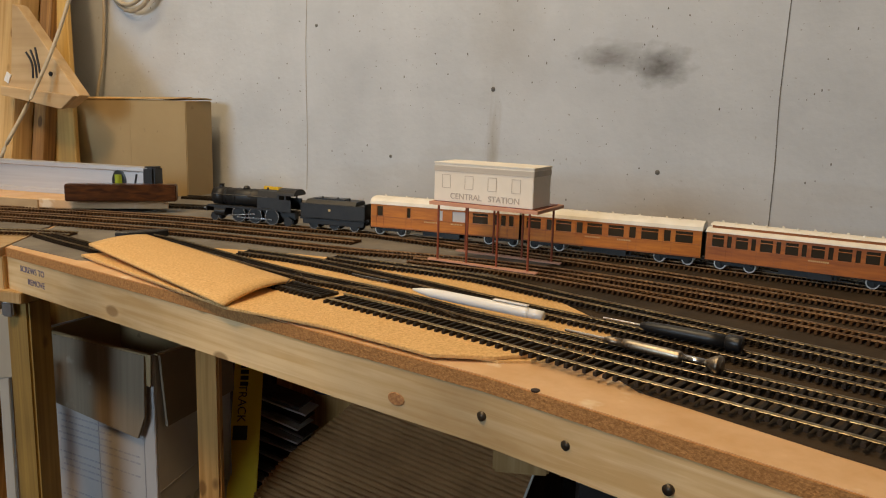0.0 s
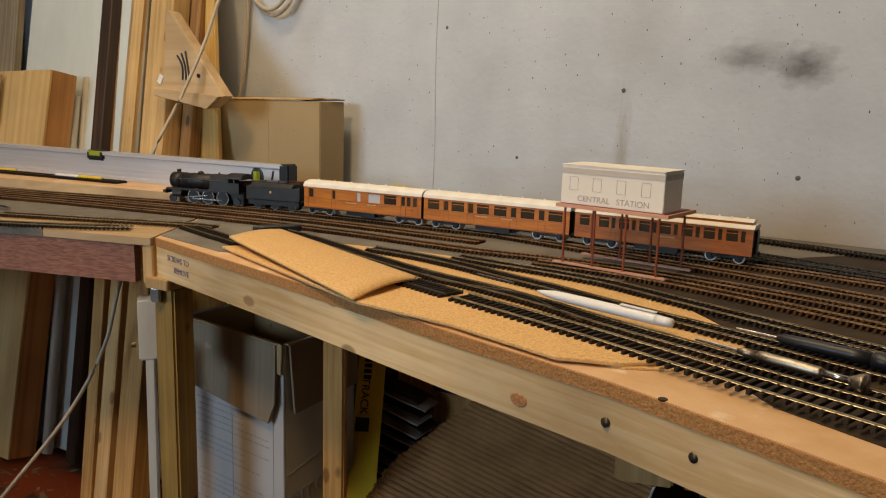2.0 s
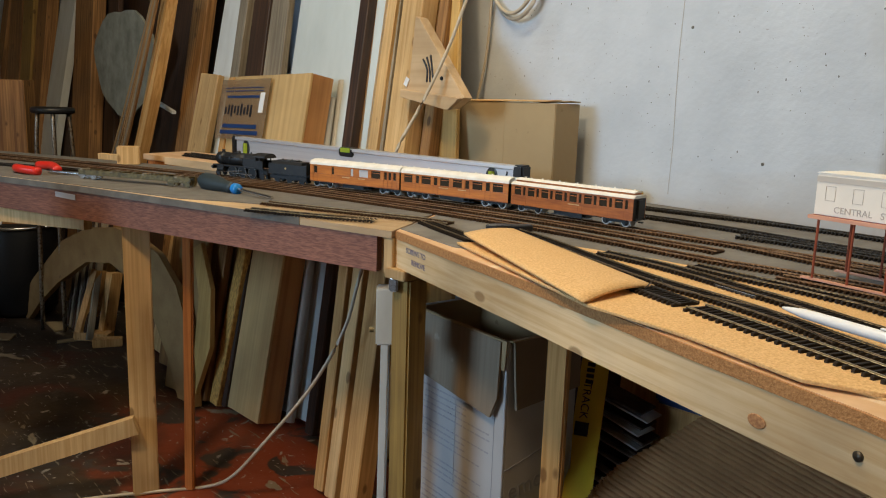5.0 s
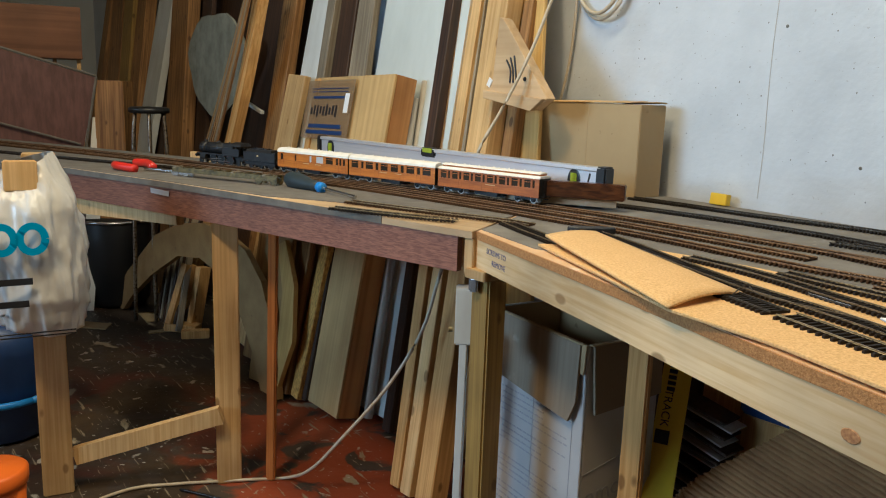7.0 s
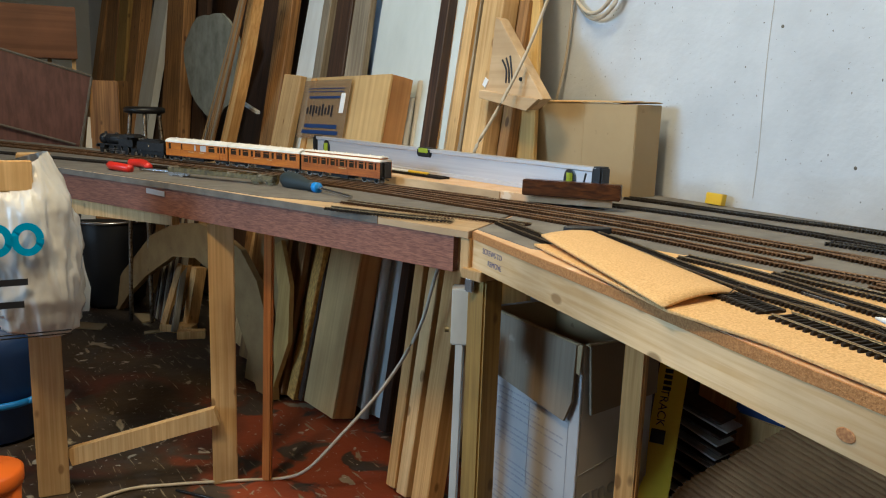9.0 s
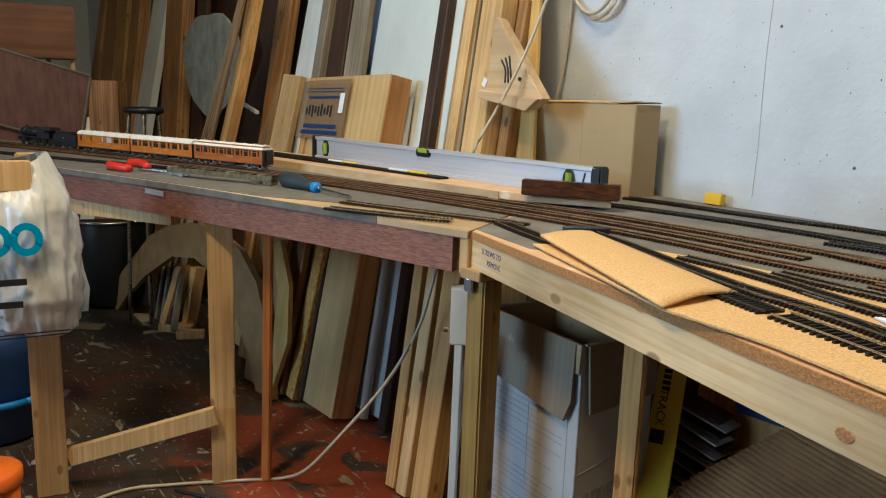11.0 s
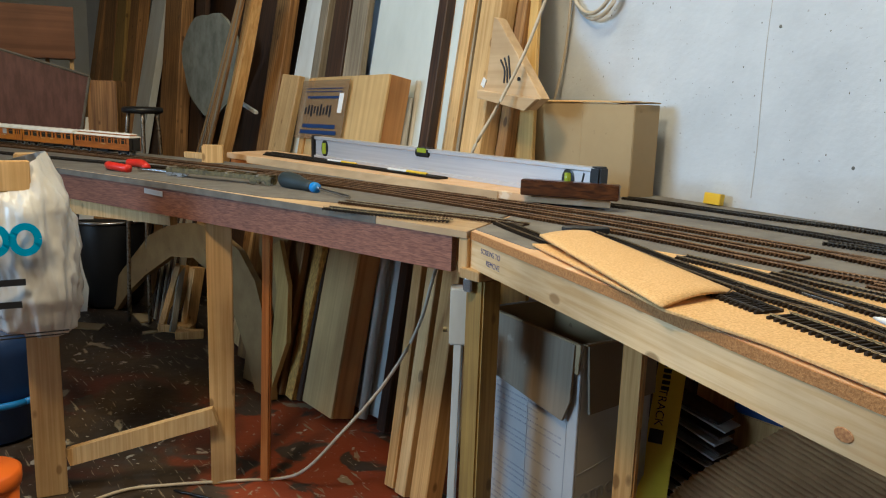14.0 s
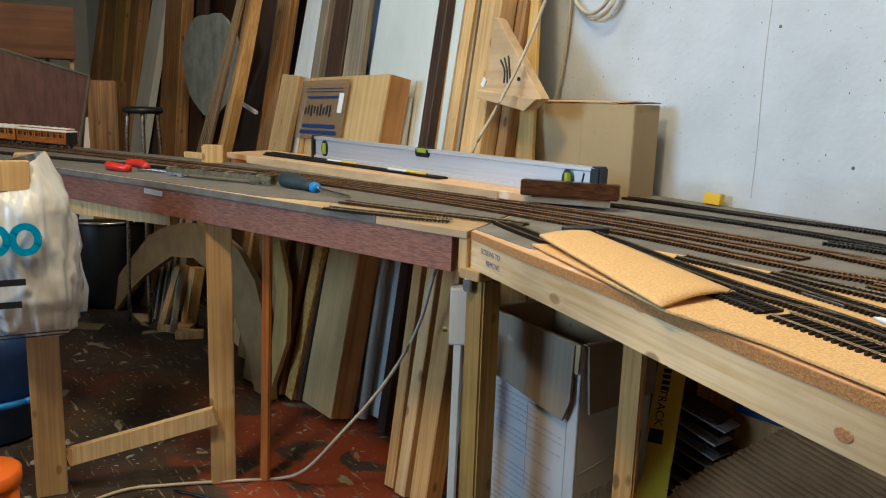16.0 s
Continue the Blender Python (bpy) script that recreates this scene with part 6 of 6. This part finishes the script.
for k in range(8):
    plank("slat", "thin dark moulding in a leaning bundle", 1.62 + 0.028 * k, 0.55, 0.2, 0.012, 0.02, 0.44, (GREYWOOD, DARKWOOD)[k % 2], 0.25)
for x, y, a, w, h in ((-2.30, 1.62, 20, 0.16, 0.07), (-2.22, 1.80, -30, 0.12, 0.05), (-2.06, 1.72, 60, 0.09, 0.03)):
    tagged(part("card_scrap", moved(prism([(-w / 2, -h / 2), (w / 2, -h / 2 * 0.7), (w / 2 * 0.8, h / 2), (-w / 2 * 0.9, h / 2 * 0.9)], 0.0005, 0.004), pose(x, y, 0.0, 0, 0, a)), BOXCARD), "scrap of brown card on the floor", "card scrap", "card scraps")
tagged(part("card_scrap", moved(prism([(-0.06, 0.0), (0.06, 0.0), (0.055, 0.05), (0.02, 0.075), (-0.05, 0.07)], -0.003, 0.003), Matrix.Translation((-2.33, 1.50, 0.002)) @ pose(0, 0, 0, 78, 0, 55)), MDF), "rounded brown card offcut standing on edge", "card scrap", "card scraps")
tub = thing("plastic_tub", "dark plastic tub wrapped in clear film", "tub", Matrix.Translation((-2.47, 1.87, 0)))
part("body", lathe([(0.09, 0.0), (0.11, 0.02), (0.125, 0.15), (0.13, 0.30), (0.12, 0.32)], 24), BLACKP, tub, "", True)
part("rim", tube([Vector((0.132 * math.cos(k * math.tau / 24), 0.132 * math.sin(k * math.tau / 24), 0.31)) for k in range(25)], 0.006), STEEL, tub, "", True)
ebox = thing("wall_box", "grey plastic switch box fixed to the post", "switch box", Matrix.Translation((-0.574, 1.022, 0.47)) @ pose(0, 0, 0, 0, 0, 28))
part("case", boxed((0, 0, 0), (0.026, 0.03, 0.085), 0.002), WHITEPAINT, ebox)
part("knob", cyl((-0.016, -0.01, -0.02), (-0.022, -0.01, -0.02), 0.004), BRASS, ebox)
tagged(part("clamp", boxed((-0.545, 0.995, T - 0.075), (0.014, 0.012, 0.020), 0.002), STEEL), "small grey steel clamp under the corner", "clamp")
# separate strip added in place of the printed carton's white left edge
tagged(part("carton_edge_strip", moved(boxed((0, 0, 0.215), (0.012, 0.02, 0.43), 0.001), pose(-0.607, 1.078, 0.0, 0, 0.5, 20)), WHITEPAINT), "thin white strip behind the post, added for the carton's left edge", "batten")

# ---- left end: bag, buckets, cabinet, stool ----
bag = thing("carrier_bag", "crumpled white plastic carrier bag hung on the leg", "carrier bag")
bc = Vector((-1.345, 0.842, 0))
bf = (Vector((-0.03, 0.02, 0)) - bc).normalized()
bgm = Matrix((UP.cross(bf).normalized() * 1.0, -bf, UP)).transposed().to_4x4()
bgm.translation = bc
bag.matrix_basis = bgm
bm = bmesh.new()
levels = 54
around = 110
rows = []
for i in range(levels + 1):
    u = i / levels
    z = T + 0.055 - u * 0.300
    wide = (0.042 + 0.034 * min(1, u / 0.25)) * (1 - 0.10 * max(0, (u - 0.85) / 0.15))
    deep = (0.018 + 0.045 * min(1, u / 0.3)) * (1 - 0.35 * max(0, (u - 0.8) / 0.2))
    row = []
    for j in range(around):
        a = j * math.tau / around
        fold = abs(noise.noise(Vector((math.cos(a) * 3.1 + 2, math.sin(a) * 3.1, u * 2.2)))) ** 0.7
        fine = abs(noise.noise(Vector((math.cos(a) * 9, math.sin(a) * 9 + 3, u * 7.0))))
        w1 = noise.noise(Vector((math.cos(a) * 2.2, math.sin(a) * 2.2, u * 5.0))) * 0.012
        w2 = noise.noise(Vector((math.cos(a) * 7, math.sin(a) * 7, u * 9.0 + 4))) * 0.006
        f = 1 + (w1 * 0.6 + w2 * 0.5 - fold * 0.012 - fine * 0.006 + 0.006) / 0.06
        row.append(bm.verts.new((wide * f * math.cos(a) + 0.018 * u, deep * f * math.sin(a), z + 0.010 * math.sin(a * 2 + 1) * (u > 0.9) + 0.012 * math.cos(a) * (1 - u) - 0.034 * max(0.0, -math.sin(a)) ** 2 * max(0.0, 1 - u * 4) * (0.4 + 0.6 * (math.cos(a) < 0.3)))))
    rows.append(row)
for a, b in zip(rows, rows[1:]):
    for j in range(around):
        k = (j + 1) % around
        bm.faces.new((a[j], a[k], b[k], b[j]))
bm.faces.new(rows[-1])
bmesh.ops.recalc_face_normals(bm, faces=bm.faces[:])
part("bag_body", bm, BAG, bag, "crumpled white film", True)
bm = bmesh.new()
for k in range(2):
    x = -0.040 + 0.046 * k
    ring = [(x + 0.019 * math.cos(t), -0.0790, 0.528 + 0.022 * math.sin(t)) for t in [q * math.tau / 20 for q in range(21)]]
    sweep(bm, [Vector(p) for p in ring], [(-0.001, -0.006), (0.001, -0.006), (0.001, 0.006), (-0.001, 0.006)])
add_box(bm, (-0.061, -0.079, 0.51), (0.010, 0.002, 0.07))
part("logo_shape", bm, BAGBLUE, bag, "blue printed ring shapes")
for k, (x, z, w, h) in enumerate(((-0.035, 0.456, 0.075, 0.011), (-0.035, 0.418, 0.060, 0.011), (0.0, 0.362, 0.13, 0.002), (0.0, 0.356, 0.13, 0.002))):
    part("print_bar", boxed((x, -0.077 if k < 2 else -0.062, z), (w, 0.002, h)), INK, bag)
blk = part("wood_block", boxed((-0.006, -0.028, T + 0.028), (0.052, 0.012, 0.052), 0.002), PINE_PALE)
blk.matrix_basis = bgm
tagged(blk, "pale pine offcut sticking out of the carrier bag", "wood block")
bin_ = thing("bucket", "dark blue plastic bin standing on the floor", "bucket", Matrix.Translation((-1.745, 1.00, 0)))
part("body", lathe([(0.085, 0.0), (0.10, 0.01), (0.115, 0.20), (0.118, 0.26)], 28), DARKBLUE, bin_, "", True)
part("rim", tube([Vector((0.120 * math.cos(k * math.tau / 28), 0.120 * math.sin(k * math.tau / 28), 0.10)) for k in range(29)], 0.008), BLUEP, bin_, "", True)
ora = thing("bucket", "orange plastic lidded tub on the floor", "bucket", Matrix.Translation((-1.330, 0.735, 0)))
part("body", lathe([(0.045, 0.0), (0.05, 0.004), (0.055, 0.105)], 24), ORANGE, ora, "", True)
part("lid", moved(lathe([(0.059, 0.104), (0.060, 0.110), (0.060, 0.128), (0.054, 0.132), (0.0, 0.133)], 24), Matrix.Identity(4)), ORANGE, ora, "", True)

desk = thing("worktop_unit", "brown laminate slab on short legs", "worktop")
dv = Vector((-2.629 + 2.752, 1.887 - 1.702, 0)).normalized()
dm = Matrix((dv, UP.cross(dv), UP)).transposed().to_4x4()
dm.translation = Vector((-2.627, 1.888, 0))
desk.matrix_basis = dm
part("slab", boxed((-0.20, 0.10, 0.949), (0.40, 0.20, 0.178), 0.002), LAMINATE, desk, "reddish-brown laminate face")
part("leg", boxed((-0.012, 0.03, 0.43), (0.014, 0.014, 0.86), 0.002), PINE_PALE, desk)
part("leg", boxed((-0.09, 0.03, 0.43), (0.014, 0.014, 0.86), 0.002), OLDWOOD, desk)
part("leg", boxed((-0.38, 0.15, 0.43), (0.02, 0.02, 0.86), 0.002), OLDWOOD, desk)
cab = thing("framed_panel", "tilted wine-brown panel with pale edge strips", "panel")
p0, p1, p2, p3 = Vector((-2.588, 1.588, 0.849)), Vector((-2.442, 1.803, 0.799)), Vector((-2.477, 1.755, 0.576)), Vector((-2.62, 1.54, 0.66))
nx = (p1 - p0).normalized()
nn = nx.cross(UP).normalized()
bm = bmesh.new()
ext = [p0 - nx * 0.2 + UP * 0.04, p1, p2 - UP * 0.2 - nx * 0.03, p3 - nx * 0.2 - UP * 0.2]
fr = [bm.verts.new(p) for p in ext]
bk = [bm.verts.new(p - nn * 0.02) for p in ext]
bm.faces.new(fr)
bm.faces.new(bk[::-1])
for i in range(4):
    bm.faces.new((fr[i], bk[i], bk[(i + 1) % 4], fr[(i + 1) % 4]))
bmesh.ops.recalc_face_normals(bm, faces=bm.faces[:])
part("sheet", bm, WINE, cab, "wine-brown fabric-faced sheet")
part("edge_strip", tube([p0 - nx * 0.2 + UP * 0.047, p1 + UP * 0.004], 0.005, 6), GREYLIGHT, cab, "pale edge strip")
part("edge_strip", tube([p1 + nn * 0.002, p2 + nn * 0.002 - UP * 0.1], 0.005, 6), GREYLIGHT, cab, "pale edge strip")
part("edge_strip", tube([p3 - nx * 0.1 + nn * 0.012, p2 + nn * 0.012], 0.004, 6), GREYLIGHT, cab)
tagged(part("storage_carton", moved(boxed((0, 0, 0.395), (0.10, 0.09, 0.79), 0.003), pose(-2.43, 1.86, 0.0, 0, 0, 30)), OLDWOOD), "tall brown carton behind the tracks", "carton")
tagged(part("storage_carton", moved(boxed((0, 0, 0.19), (0.30, 0.12, 0.38), 0.003), pose(-2.62, 1.64, 0.0, 0, 0, 56)), BOXDARK), "brown carton carrying the tilted panel", "carton")
tagged(part("white_card", moved(boxed((0, 0, 0.335), (0.045, 0.004, 0.67), 0.0005), pose(-2.455, 1.73, 0.0, -4, 6, 52)), CARD), "narrow white card strip standing upright", "card strip")
stool = thing("metal_stool", "chromed stool frame with a black seat rim", "stool", Matrix.Translation((-2.196, 1.811, 0)))
part("seat_rim", moved(lathe([(0.057, 0.690), (0.064, 0.694), (0.064, 0.706), (0.057, 0.710)], 24), Matrix.Identity(4)), BLACKP, stool, "black seat rim", True)
for a in (20, 80, 140, 200, 260, 320):
    c, s = math.cos(radians(a)), math.sin(radians(a))
    part("leg", tube(spline([(0.05 * c, 0.05 * s, 0.69), (0.058 * c, 0.058 * s, 0.60), (0.062 * c, 0.062 * s, 0.45), (0.075 * c, 0.075 * s, 0.008)], 4), 0.006, 8), CHROME, stool, "chrome leg", True)

# handwriting on the front rail
for k, (w, dz, dx) in enumerate((("SCREWS TO", -0.022, 0.040), ("REMOVE", -0.036, 0.048))):
    a = Vector((-0.548, 1.004, 0))
    t = Vector((0.803, -0.596, 0)).normalized()
    m = Matrix((t, UP, t.cross(UP))).transposed().to_4x4()
    m.translation = a + t * (0.022 + dx) + UP * (T + dz) - UP.cross(t) * -0.0 + t.cross(UP) * 0.0012
    letters("handwriting", w, 0.0105, m, INKBLUE, main_board)


# ---- movement ----
def line_at(dense, run, s):
    for i in range(len(run) - 1):
        if run[i + 1] >= s:
            return dense[i].lerp(dense[i + 1], (s - run[i]) / (run[i + 1] - run[i]))
    return dense[-1]


def motions():
    dense = spline([(x, y, T + 0.0068) for x, y in F_PTS], 24)
    run = [0.0]
    for p, q in zip(dense, dense[1:]):
        run.append(run[-1] + (q - p).length)
    way = [(0, 0.586), (1.0, 0.750), (2.0, 0.916), (3.0, 1.082), (4.0, 1.246), (5.0, 1.410), (6.0, 1.574), (7.0, 1.742), (8.0, 1.918), (9.0, 2.100),
           (10.0, 2.275), (11.0, 2.443), (11.5, 2.522), (12.0, 2.603), (12.5, 2.680), (13.0, 2.756), (13.5, 2.828), (14.0, 2.898), (14.5, 2.968), (15.0, 3.035), (15.5, 3.098), (16.0, 3.157)]
    for ob, ahead, half in ((coach_tail, -0.118, 0.079), (coach_mid, 0.1120, 0.079), (coach_lead, 0.3325, 0.075), (tender, 0.4985, 0.032), (loco, 0.6330, 0.03)):
        rows = []
        for t, s in way:
            a, b = line_at(dense, run, s + ahead + half), line_at(dense, run, s + ahead - half)
            c, d = (a + b) / 2, a - b
            rows.append((t, pose(c.x, c.y, c.z, 0, 0, math.degrees(math.atan2(d.y, d.x)))))
        walk(ob, rows)


motions()
